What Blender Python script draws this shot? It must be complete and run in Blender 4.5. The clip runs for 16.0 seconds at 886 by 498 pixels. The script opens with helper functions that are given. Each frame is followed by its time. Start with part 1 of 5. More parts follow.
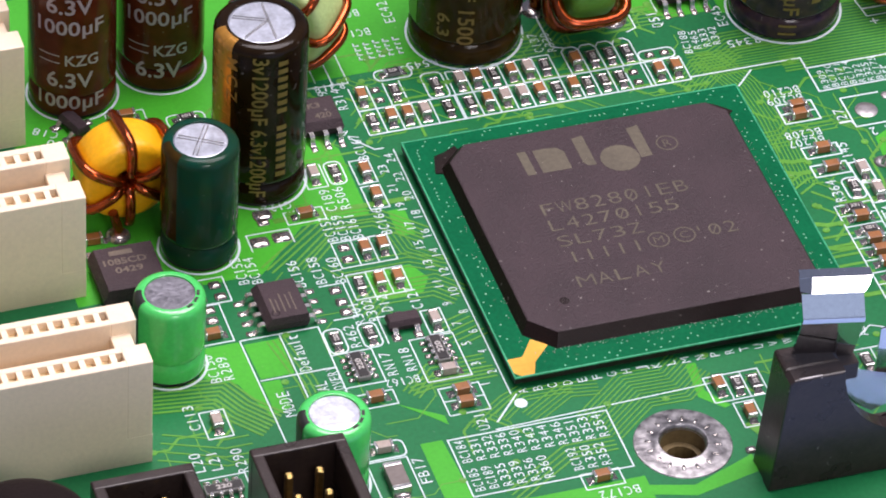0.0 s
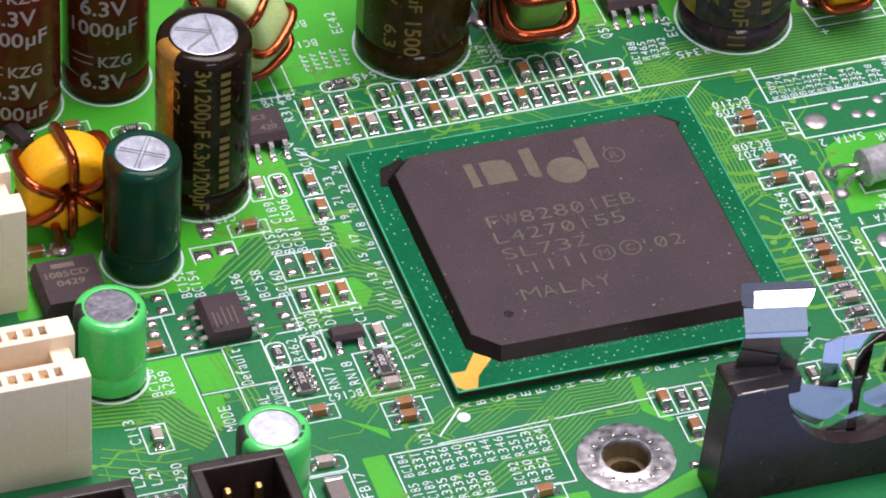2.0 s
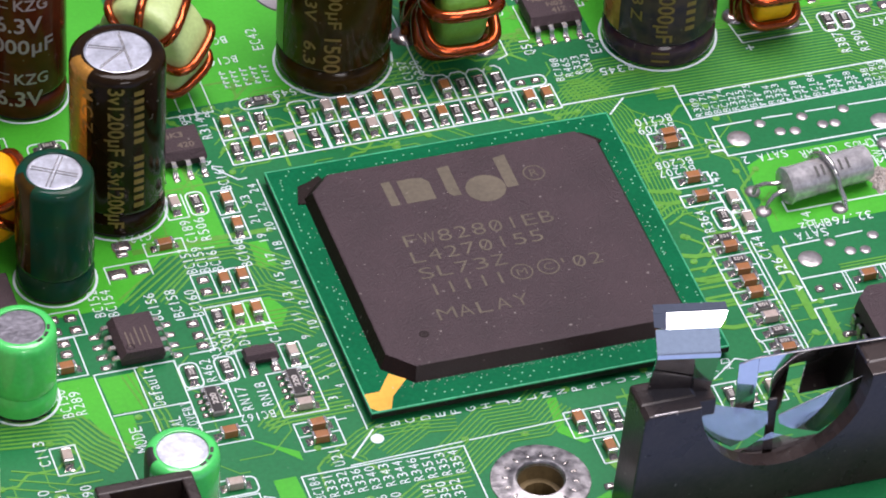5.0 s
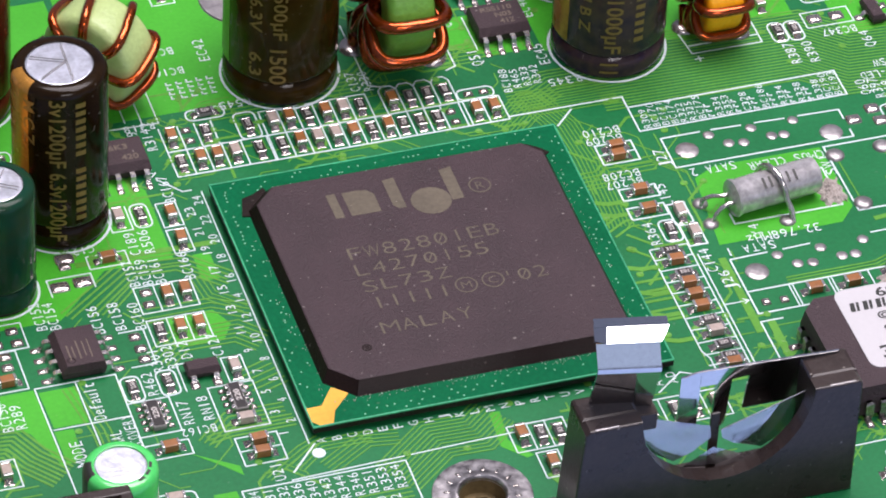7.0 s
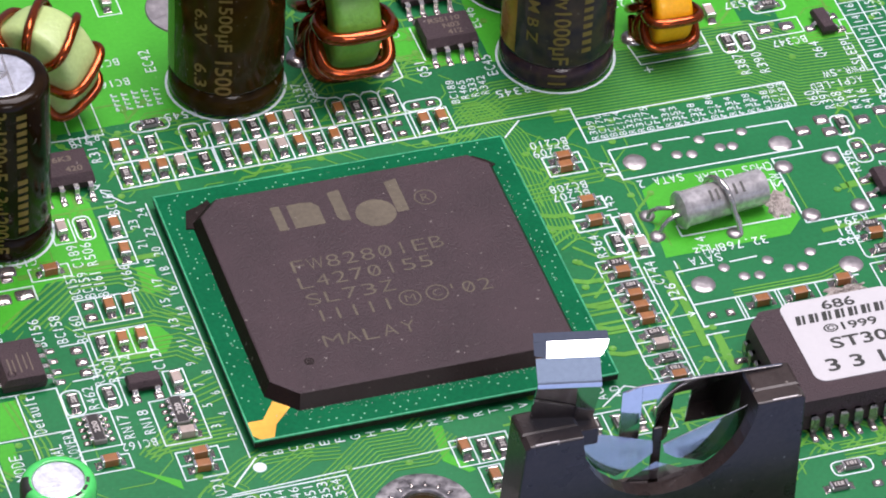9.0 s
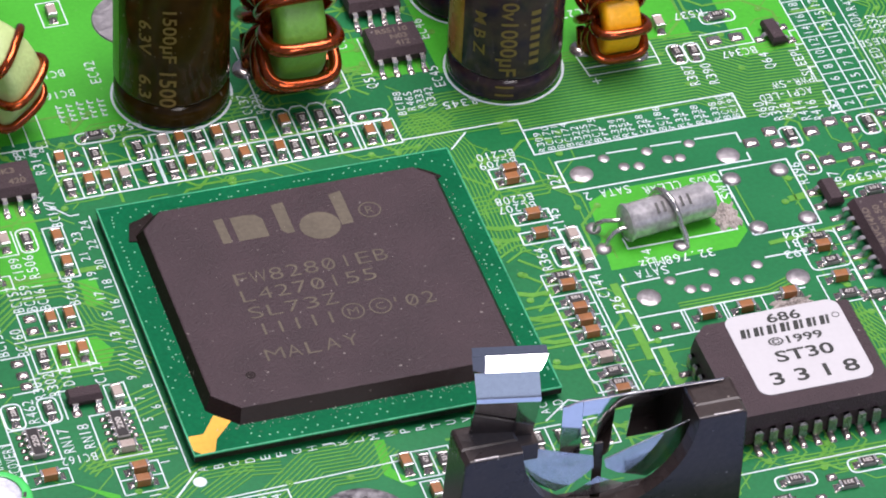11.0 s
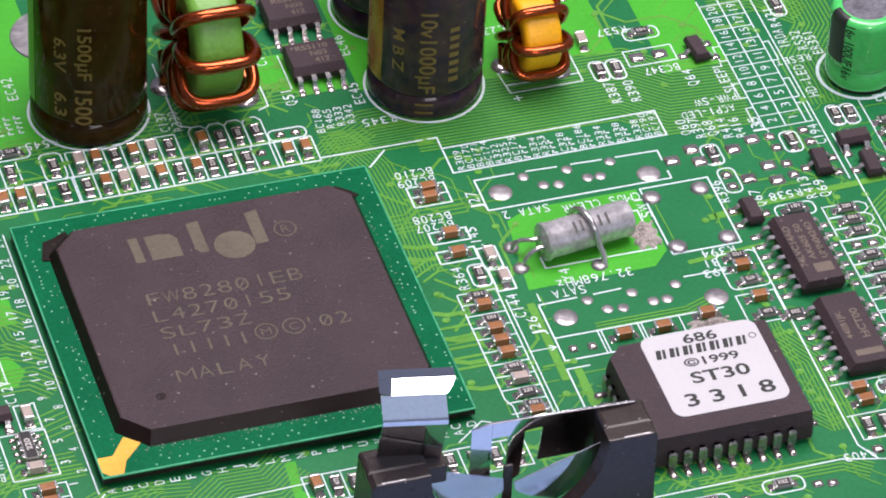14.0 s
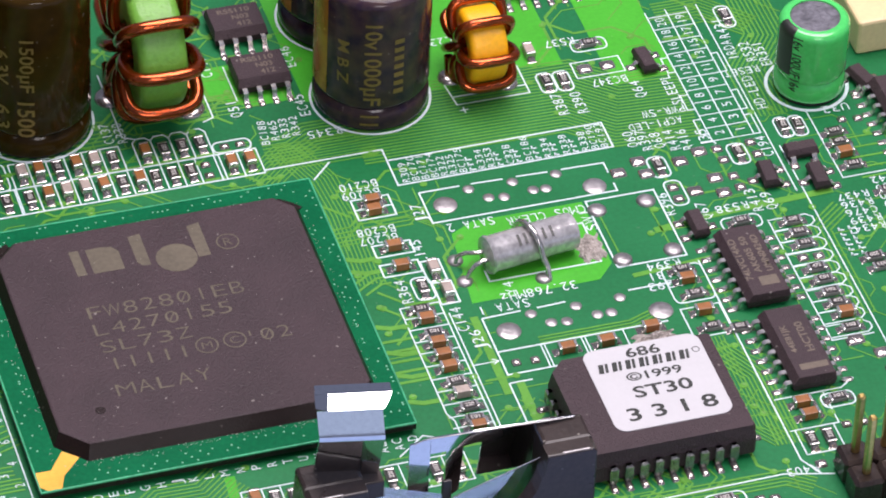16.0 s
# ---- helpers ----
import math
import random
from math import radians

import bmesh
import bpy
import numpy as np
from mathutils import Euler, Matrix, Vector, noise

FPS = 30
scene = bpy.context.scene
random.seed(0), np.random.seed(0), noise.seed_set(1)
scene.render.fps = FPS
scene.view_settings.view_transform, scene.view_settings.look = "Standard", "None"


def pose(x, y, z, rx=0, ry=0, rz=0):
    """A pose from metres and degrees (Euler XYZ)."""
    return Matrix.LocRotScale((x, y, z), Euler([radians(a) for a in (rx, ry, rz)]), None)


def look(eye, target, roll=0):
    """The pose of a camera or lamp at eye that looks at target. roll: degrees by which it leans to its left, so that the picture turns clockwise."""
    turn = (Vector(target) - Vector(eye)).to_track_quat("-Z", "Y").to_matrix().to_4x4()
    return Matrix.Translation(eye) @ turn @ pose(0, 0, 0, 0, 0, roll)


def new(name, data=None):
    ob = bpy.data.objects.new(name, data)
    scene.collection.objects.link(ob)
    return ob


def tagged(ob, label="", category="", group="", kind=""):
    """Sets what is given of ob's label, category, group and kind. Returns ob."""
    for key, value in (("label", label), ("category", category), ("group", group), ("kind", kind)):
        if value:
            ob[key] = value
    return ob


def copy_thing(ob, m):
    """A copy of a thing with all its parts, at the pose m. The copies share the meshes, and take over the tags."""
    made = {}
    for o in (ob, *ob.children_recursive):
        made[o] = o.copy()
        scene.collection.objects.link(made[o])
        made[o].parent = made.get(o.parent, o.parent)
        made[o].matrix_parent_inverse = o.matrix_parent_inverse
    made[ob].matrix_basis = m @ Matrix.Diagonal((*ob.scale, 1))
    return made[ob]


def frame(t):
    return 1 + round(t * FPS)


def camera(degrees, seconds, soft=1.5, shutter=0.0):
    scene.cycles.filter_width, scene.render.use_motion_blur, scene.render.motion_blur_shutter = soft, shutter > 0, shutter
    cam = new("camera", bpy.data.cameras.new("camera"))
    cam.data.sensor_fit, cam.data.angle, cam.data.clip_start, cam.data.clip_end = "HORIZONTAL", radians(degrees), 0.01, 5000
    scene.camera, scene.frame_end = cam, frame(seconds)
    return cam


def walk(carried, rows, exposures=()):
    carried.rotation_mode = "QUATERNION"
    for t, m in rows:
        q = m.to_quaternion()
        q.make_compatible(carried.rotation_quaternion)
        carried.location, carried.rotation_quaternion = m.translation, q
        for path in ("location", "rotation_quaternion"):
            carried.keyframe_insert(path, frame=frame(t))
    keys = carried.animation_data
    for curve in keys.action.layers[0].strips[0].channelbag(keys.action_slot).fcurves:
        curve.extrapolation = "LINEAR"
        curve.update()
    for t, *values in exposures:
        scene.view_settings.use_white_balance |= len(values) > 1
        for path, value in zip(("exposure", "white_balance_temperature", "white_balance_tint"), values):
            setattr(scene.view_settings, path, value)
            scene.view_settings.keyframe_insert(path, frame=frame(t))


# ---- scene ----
cam = camera(9.90, 16.0, soft=1.9)
MM = 0.001
# seconds, eye in millimetres, turn in degrees
ROWS = [
    (0.0, -113.071, -286.943, 287.792, 48.4431, -2.5947, -17.9917),
    (0.5, -111.568, -286.739, 287.648, 48.4407, -2.5769, -17.9746),
    (1.0, -110.067, -286.537, 287.506, 48.4382, -2.5591, -17.9572),
    (1.5, -108.567, -286.336, 287.367, 48.4355, -2.5415, -17.9395),
    (2.0, -107.068, -286.137, 287.230, 48.4327, -2.5238, -17.9215),
    (2.5, -105.570, -285.939, 287.096, 48.4296, -2.5063, -17.9032),
    (3.0, -104.073, -285.742, 286.964, 48.4264, -2.4888, -17.8845),
    (3.5, -102.577, -285.547, 286.835, 48.4230, -2.4714, -17.8656),
    (4.0, -101.082, -285.353, 286.709, 48.4194, -2.4541, -17.8463),
    (4.5, -99.587, -285.161, 286.585, 48.4156, -2.4369, -17.8267),
    (5.0, -98.092, -284.970, 286.463, 48.4117, -2.4197, -17.8068),
    (5.5, -96.597, -284.781, 286.344, 48.4075, -2.4026, -17.7866),
    (6.0, -95.103, -284.593, 286.228, 48.4032, -2.3856, -17.7661),
    (6.5, -93.608, -284.406, 286.115, 48.3987, -2.3686, -17.7453),
    (7.0, -92.113, -284.221, 286.004, 48.3940, -2.3517, -17.7241),
    (7.5, -90.618, -284.037, 285.896, 48.3892, -2.3349, -17.7027),
    (8.0, -89.122, -283.854, 285.791, 48.3841, -2.3182, -17.6809),
    (8.5, -87.625, -283.673, 285.688, 48.3789, -2.3015, -17.6588),
    (9.0, -86.128, -283.493, 285.588, 48.3735, -2.2850, -17.6364),
    (9.5, -84.629, -283.314, 285.491, 48.3680, -2.2684, -17.6137),
    (10.0, -83.130, -283.137, 285.397, 48.3622, -2.2520, -17.5907),
    (10.5, -81.629, -282.960, 285.306, 48.3563, -2.2356, -17.5674),
    (11.0, -80.126, -282.786, 285.218, 48.3502, -2.2193, -17.5438),
    (11.5, -78.623, -282.612, 285.132, 48.3439, -2.2031, -17.5198),
    (12.0, -77.117, -282.439, 285.050, 48.3374, -2.1869, -17.4956),
    (12.5, -75.610, -282.268, 284.970, 48.3308, -2.1708, -17.4710),
    (13.0, -74.100, -282.098, 284.894, 48.3239, -2.1548, -17.4462),
    (13.5, -72.588, -281.929, 284.820, 48.3169, -2.1389, -17.4210),
    (14.0, -71.075, -281.762, 284.750, 48.3097, -2.1230, -17.3955),
    (14.5, -69.558, -281.595, 284.682, 48.3024, -2.1072, -17.3697),
    (15.0, -68.039, -281.430, 284.618, 48.2948, -2.0915, -17.3436),
    (15.5, -66.518, -281.266, 284.556, 48.2871, -2.0758, -17.3171),
    (16.0, -64.993, -281.103, 284.498, 48.2792, -2.0602, -17.2904),
]
walk(cam, [(t, pose(x * MM, y * MM, z * MM, rx, ry, rz)) for t, x, y, z, rx, ry, rz in ROWS], exposures=[(0.0, 0.14, 6500, 18), (16.0, 0.14, 6500, 18)])

# ---- light: a photo tent with softboxes ----
world = bpy.data.worlds.new("tent")
scene.world = world
world.use_nodes = True
world.node_tree.nodes["Background"].inputs[0].default_value = (0.60, 0.70, 1.0, 1)
world.node_tree.nodes["Background"].inputs[1].default_value = 0.26


def softbox(name, eye, target, w, h, watts, color=(1, 1, 1)):
    data = bpy.data.lights.new(name, "AREA")
    data.shape, data.size, data.size_y, data.energy, data.color = "RECTANGLE", w, h, watts, color
    ob = new(name, data)
    ob.matrix_world = look(eye, target)
    return ob


softbox("softbox_overhead", (0.14, 0.11, 0.62), (0.025, 0.015, 0), 0.56, 0.36, 6.4, (1.0, 0.95, 0.96))
softbox("softbox_front", (0.004, -0.485, 0.385), (0.02, -0.015, 0.02), 0.20, 0.13, 0.9, (1.0, 0.98, 0.96))
softbox("tent_front", (0.30, -1.05, 0.16), (0.02, 0.0, 0.05), 1.7, 0.36, 0.95, (0.56, 0.74, 1.0))


# ---- materials ----
def shade(name, color, rough=0.5, metal=0.0, var=0.12, scale=300.0, bump=0.0, fine=2500.0, coat=0.0, spec=0.5, speck=0.0, alt=None):
    m = bpy.data.materials.new(name)
    m.use_nodes = True
    nt = m.node_tree
    b = nt.nodes["Principled BSDF"]
    b.inputs["Roughness"].default_value = rough
    b.inputs["Metallic"].default_value = metal
    b.inputs["Coat Weight"].default_value = coat
    b.inputs["Specular IOR Level"].default_value = spec
    tc = nt.nodes.new("ShaderNodeTexCoord")
    geo = nt.nodes.new("ShaderNodeNewGeometry")
    n1 = nt.nodes.new("ShaderNodeTexNoise")
    n1.inputs["Scale"].default_value = scale
    n1.inputs["Detail"].default_value = 5
    n2 = nt.nodes.new("ShaderNodeTexNoise")
    n2.inputs["Scale"].default_value = fine
    n2.inputs["Detail"].default_value = 3
    nt.links.new(geo.outputs["Position"], n1.inputs["Vector"])
    nt.links.new(geo.outputs["Position"], n2.inputs["Vector"])
    mix = nt.nodes.new("ShaderNodeMix")
    mix.data_type = "RGBA"
    add = nt.nodes.new("ShaderNodeMath")
    add.operation = "MULTIPLY_ADD"
    nt.links.new(n2.outputs["Fac"], add.inputs[0])
    add.inputs[1].default_value = 0.6
    mul = nt.nodes.new("ShaderNodeMath")
    mul.operation = "MULTIPLY"
    nt.links.new(n1.outputs["Fac"], mul.inputs[0])
    mul.inputs[1].default_value = 0.6
    nt.links.new(mul.outputs[0], add.inputs[2])
    ramp = nt.nodes.new("ShaderNodeMapRange")
    ramp.inputs["From Min"].default_value, ramp.inputs["From Max"].default_value = 0.4, 0.8
    nt.links.new(add.outputs[0], ramp.inputs["Value"])
    nt.links.new(ramp.outputs[0], mix.inputs["Factor"])
    hi = alt or tuple(min(1, c * (1 + var)) for c in color)
    mix.inputs["A"].default_value = (*[c * (1 - var) for c in color], 1)
    mix.inputs["B"].default_value = (*hi, 1)
    last = mix.outputs["Result"]
    if speck:
        vor = nt.nodes.new("ShaderNodeTexNoise")
        vor.inputs["Scale"].default_value = 1800
        vor.inputs["Detail"].default_value = 1
        nt.links.new(geo.outputs["Position"], vor.inputs["Vector"])
        r2 = nt.nodes.new("ShaderNodeMapRange")
        r2.inputs["From Min"].default_value, r2.inputs["From Max"].default_value = 0.74, 0.80
        r2.inputs["To Max"].default_value = speck
        nt.links.new(vor.outputs["Fac"], r2.inputs["Value"])
        m2 = nt.nodes.new("ShaderNodeMix")
        m2.data_type = "RGBA"
        nt.links.new(r2.outputs[0], m2.inputs["Factor"])
        nt.links.new(last, m2.inputs["A"])
        m2.inputs["B"].default_value = (0.42, 0.38, 0.34, 1)
        last = m2.outputs["Result"]
    nt.links.new(last, b.inputs["Base Color"])
    rr = nt.nodes.new("ShaderNodeMapRange")
    rr.inputs["To Min"].default_value, rr.inputs["To Max"].default_value = max(0, rough - 0.06), min(1, rough + 0.08)
    nt.links.new(n1.outputs["Fac"], rr.inputs["Value"])
    nt.links.new(rr.outputs[0], b.inputs["Roughness"])
    if bump:
        bp = nt.nodes.new("ShaderNodeBump")
        bp.inputs["Strength"].default_value = bump
        bp.inputs["Distance"].default_value = 0.0002
        nt.links.new(n2.outputs["Fac"], bp.inputs["Height"])
        nt.links.new(bp.outputs[0], b.inputs["Normal"])
    return m


M_MASK = shade("solder_mask", (0.006, 0.142, 0.043), 0.34, var=0.16, scale=90, bump=0.06, speck=0.12, spec=0.3)
M_POUR = shade("mask_over_copper", (0.048, 0.36, 0.022), 0.34, var=0.10, scale=150, bump=0.06, speck=0.12, spec=0.3)
M_TRACE = shade("mask_over_trace", (0.092, 0.285, 0.036), 0.32, var=0.14, bump=0.05, spec=0.3)
M_SUB = shade("package_laminate", (0.0, 0.106, 0.040), 0.36, var=0.2, scale=220, bump=0.1, speck=0.10, spec=0.06)
M_SILK = shade("white_ink", (0.60, 0.69, 0.71), 0.6, var=0.10, bump=0.1)
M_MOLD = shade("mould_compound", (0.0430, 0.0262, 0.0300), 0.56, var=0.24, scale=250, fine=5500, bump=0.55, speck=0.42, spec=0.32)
# darker mould compound; also paints shade on the large chip's flanks and carrier edge
M_MOLDG = shade("dark_mould_and_shade", (0.0115, 0.0062, 0.0050), 0.34, var=0.25, fine=5000, bump=0.2, speck=0.25, spec=0.18)
M_INK = shade("etched_marking", (0.105, 0.088, 0.062), 0.6, var=0.2, bump=0.2, spec=0.3)
M_INKD = shade("dim_marking", (0.125, 0.096, 0.070), 0.6, var=0.2)
M_GOLD = shade("gold_plate", (0.83, 0.42, 0.07), 0.33, 0.75, var=0.08)
M_TIN = shade("solder", (0.37, 0.335, 0.31), 0.17, 0.8, var=0.35, fine=1800, bump=0.3)
M_DULL = shade("dull_tinned_pad", (0.33, 0.31, 0.31), 0.36, 0.75, var=0.3, scale=700, fine=1600, bump=0.3)
M_STEEL = shade("bright_steel", (0.66, 0.66, 0.68), 0.06, 1.0, var=0.06, scale=60)
M_LEAD = shade("tinned_lead", (0.54, 0.52, 0.50), 0.22, 0.8, var=0.25, bump=0.06)
M_ALU = shade("brushed_aluminium", (0.56, 0.58, 0.64), 0.34, 0.9, var=0.25, scale=900, bump=0.10)
M_GREY = shade("worn_can_metal", (0.55, 0.53, 0.52), 0.22, 0.55, var=0.3, scale=700, bump=0.12)
M_CERB = shade("brown_ceramic", (0.27, 0.105, 0.030), 0.35, var=0.2, scale=400)
M_CERT = shade("grey_ceramic", (0.36, 0.29, 0.25), 0.4, var=0.2, scale=400)
M_FERR = shade("grey_ferrite", (0.15, 0.12, 0.11), 0.45, var=0.2)
M_ALUM = shade("white_alumina", (0.20, 0.19, 0.18), 0.5, var=0.15)
M_RES = shade("resistor_glaze", (0.018, 0.015, 0.014), 0.35, var=0.3)
M_MARK = shade("resistor_ink", (0.48, 0.45, 0.42), 0.6, var=0.1)
M_BLACK = shade("black_plastic", (0.029, 0.0195, 0.0165), 0.28, var=0.35, scale=300, bump=0.12, speck=0.5, spec=0.36)
M_CREAM = shade("cream_plastic", (0.86, 0.70, 0.505), 0.42, var=0.06, scale=80, bump=0.1)
# yellowed connector plastic; in the card slots its tan paints lit inner walls
M_CREAM2 = shade("yellowed_and_lit_cream", (0.72, 0.55, 0.30), 0.45, var=0.08, scale=80, bump=0.1)
M_BRASS = shade("brass_contact", (0.66, 0.46, 0.16), 0.35, 1.0, var=0.2)
M_COPPER = shade("enamelled_copper", (0.34, 0.058, 0.007), 0.18, 0.85, var=0.25, scale=500, coat=0.4, bump=0.05)
M_YEL = shade("yellow_powder_coat", (0.86, 0.41, 0.004), 0.36, var=0.12, scale=300, bump=0.3)
M_PALE = shade("pale_green_coat", (0.40, 0.52, 0.20), 0.38, var=0.1, scale=250, bump=0.3)
M_MIDG = shade("green_coat", (0.13, 0.34, 0.04), 0.40, var=0.15, scale=300, bump=0.4)
M_SLV_GREEN = shade("bright_green_sleeve", (0.060, 0.55, 0.115), 0.24, var=0.1, coat=0.5, scale=200)
M_SLV_DKG = shade("dark_green_sleeve", (0.001, 0.062, 0.040), 0.12, var=0.3, scale=200, fine=600, spec=0.15, speck=0.15, alt=(0.018, 0.036, 0.014))
M_SLV_BLK = shade("black_sleeve", (0.013, 0.0065, 0.0018), 0.12, var=0.35, spec=0.18, scale=250, speck=0.2, bump=0.05, fine=900)
M_SLV_OLV = shade("olive_black_sleeve", (0.032, 0.0165, 0.002), 0.13, var=0.35, spec=0.16, scale=250, speck=0.2, bump=0.05, fine=900)
M_SLV_BRN = shade("brown_sleeve", (0.080, 0.0155, 0.006), 0.14, var=0.35, spec=0.18, scale=250, speck=0.2, bump=0.05, fine=900)
M_SLV_PUR = shade("purple_sleeve", (0.036, 0.018, 0.056), 0.15, var=0.5, spec=0.24, scale=350, speck=0.25, bump=0.08, fine=900, alt=(0.075, 0.046, 0.034))
M_STRIPE = shade("gold_print", (0.23, 0.14, 0.035), 0.35, 0.3, var=0.15)
M_BAND = shade("gold_band", (0.46, 0.215, 0.035), 0.26, 0.45, var=0.2)
M_PALEINK = shade("pale_print", (0.36, 0.28, 0.30), 0.45, var=0.1)
M_DARKINK = shade("black_print", (0.016, 0.018, 0.014), 0.4, var=0.2)
M_RUBBER = shade("black_rubber", (0.012, 0.011, 0.011), 0.6, var=0.2)
M_PAPER = shade("paper_label", (0.48, 0.472, 0.482), 0.55, var=0.03, scale=200)
M_HOLE = shade("drilled_laminate", (0.17, 0.12, 0.05), 0.6, var=0.3)
M_TABLE = shade("pale_blue_paper", (0.29, 0.41, 0.68), 0.7, var=0.05, scale=20)
M_ALUD = shade("dusty_dark_can_top", (0.17, 0.165, 0.185), 0.42, 0.6, var=0.4, scale=900, bump=0.3)
M_RING = shade("oxidised_tin_ring", (0.17, 0.16, 0.17), 0.34, 0.75, var=0.5, scale=900, fine=1500, bump=0.3, alt=(0.46, 0.44, 0.44))
M_EDGE = shade("bare_laminate_edge", (0.03, 0.30, 0.14), 0.35, var=0.35, scale=500, fine=1800)
M_LINT = shade("flux_residue", (0.36, 0.32, 0.29), 0.8, var=0.45, scale=900, fine=3000, bump=0.9)


# ---- mesh helpers; lengths in millimetres ----
def link(name, bm, mat, parent=None, label=""):
    bmesh.ops.scale(bm, vec=(MM, MM, MM), verts=bm.verts)
    bmesh.ops.recalc_face_normals(bm, faces=bm.faces)
    me = bpy.data.meshes.new(name)
    bm.to_mesh(me)
    bm.free()
    me.materials.append(mat)
    ob = new(name, me)
    ob.parent = parent
    if label:
        tagged(ob, label)
    return ob


def part(name, bm, mat, parent, label="", smooth=False):
    ob = link(name, bm, mat, parent, label)
    if smooth:
        for p in ob.data.polygons:
            p.use_smooth = True
        ob.data.set_sharp_from_angle(angle=radians(38))
    return ob


def thing(name, x, y, z, label, category, group="", turn=0.0, kind=""):
    ob = new(name)
    ob.matrix_basis = pose(x * MM, y * MM, z * MM, 0, 0, turn)
    ob.empty_display_size = 0.002
    return tagged(ob, label, category, group, kind)


def box(x0, x1, y0, y1, z0, z1, bevel=0.0, seg=2, bm=None):
    out = bm or bmesh.new()
    made = bmesh.ops.create_cube(out, size=1)["verts"]
    for v in made:
        v.co = ((x0 + x1) / 2 + v.co.x * (x1 - x0), (y0 + y1) / 2 + v.co.y * (y1 - y0), (z0 + z1) / 2 + v.co.z * (z1 - z0))
    if bevel:
        edges = list({e for v in made for e in v.link_edges})
        bmesh.ops.bevel(out, geom=edges, offset=bevel, segments=seg, affect="EDGES", profile=0.5)
    return out


def prism(poly, z0, z1, bm=None, top=None):
    """A flat-sided block over a polygon; top: the polygon of its upper face, where it tapers."""
    out = bm or bmesh.new()
    low = [out.verts.new((x, y, z0)) for x, y in poly]
    high = [out.verts.new((x, y, z1)) for x, y in (top or poly)]
    n = len(poly)
    out.faces.new(high)
    out.faces.new(low[::-1])
    for i in range(n):
        out.faces.new((low[i], low[(i + 1) % n], high[(i + 1) % n], high[i]))
    return out


def lathe(profile, seg=40, bm=None, a0=0.0, a1=360.0):
    """Turns (radius, height) pairs round z."""
    out = bm or bmesh.new()
    full = abs(a1 - a0 - 360) < 1e-6
    n = seg if full else seg + 1
    rings = []
    for r, z in profile:
        if r < 1e-6:
            rings.append([out.verts.new((0, 0, z))])
        else:
            rings.append([out.verts.new((r * math.cos(radians(a0 + (a1 - a0) * i / seg)), r * math.sin(radians(a0 + (a1 - a0) * i / seg)), z)) for i in range(n)])
    for a, b in zip(rings, rings[1:]):
        for i in range(n if full else n - 1):
            j = (i + 1) % n
            if len(a) == 1:
                out.faces.new((a[0], b[i], b[j]))
            elif len(b) == 1:
                out.faces.new((a[i], a[j], b[0]))
            else:
                out.faces.new((a[i], a[j], b[j], b[i]))
    return out


def tube(points, r, seg=10, bm=None, closed=False):
    out = bm or bmesh.new()
    pts = [Vector(p) for p in points]
    n = len(pts)
    rings = []
    side = None
    for i, p in enumerate(pts):
        if closed:
            d = pts[(i + 1) % n] - pts[i - 1]
        else:
            d = pts[min(i + 1, n - 1)] - pts[max(i - 1, 0)]
        d.normalize()
        if side is None:
            side = d.orthogonal().normalized()
        side = (side - d * side.dot(d)).normalized()
        up = d.cross(side)
        rings.append([out.verts.new(p + (side * math.cos(2 * math.pi * k / seg) + up * math.sin(2 * math.pi * k / seg)) * r) for k in range(seg)])
    for i in range(n if closed else n - 1):
        a, b = rings[i], rings[(i + 1) % n]
        for k in range(seg):
            out.faces.new((a[k], a[(k + 1) % seg], b[(k + 1) % seg], b[k]))
    if not closed:
        out.faces.new(rings[0][::-1])
        out.faces.new(rings[-1])
    return out


def ribbon(points, width, z0, z1, bm=None):
    """A flat strip of constant width along a bent line."""
    out = bm or bmesh.new()
    pts = [Vector((x, y)) for x, y in points]
    left, right = [], []
    for i, p in enumerate(pts):
        d0 = (pts[i] - pts[i - 1]).normalized() if i else (pts[1] - pts[0]).normalized()
        d1 = (pts[i + 1] - pts[i]).normalized() if i < len(pts) - 1 else d0
        nrm = Vector((-d0.y - d1.y, d0.x + d1.x))
        nrm.normalize()
        c = max(0.4, nrm.dot(Vector((-d0.y, d0.x))))
        left.append(p + nrm * width / 2 / c)
        right.append(p - nrm * width / 2 / c)
    for i in range(len(pts) - 1):
        prism([right[i], right[i + 1], left[i + 1], left[i]], z0, z1, out)
    return out


def offset_line(points, d):
    pts = [Vector(p) for p in points]
    res = []
    for i, p in enumerate(pts):
        d0 = (pts[i] - pts[i - 1]).normalized() if i else (pts[1] - pts[0]).normalized()
        d1 = (pts[i + 1] - pts[i]).normalized() if i < len(pts) - 1 else d0
        nrm = Vector((-d0.y - d1.y, d0.x + d1.x)).normalized()
        c = max(0.4, nrm.dot(Vector((-d0.y, d0.x))))
        res.append(tuple(p + nrm * d / c))
    return res


LETTERS = {}


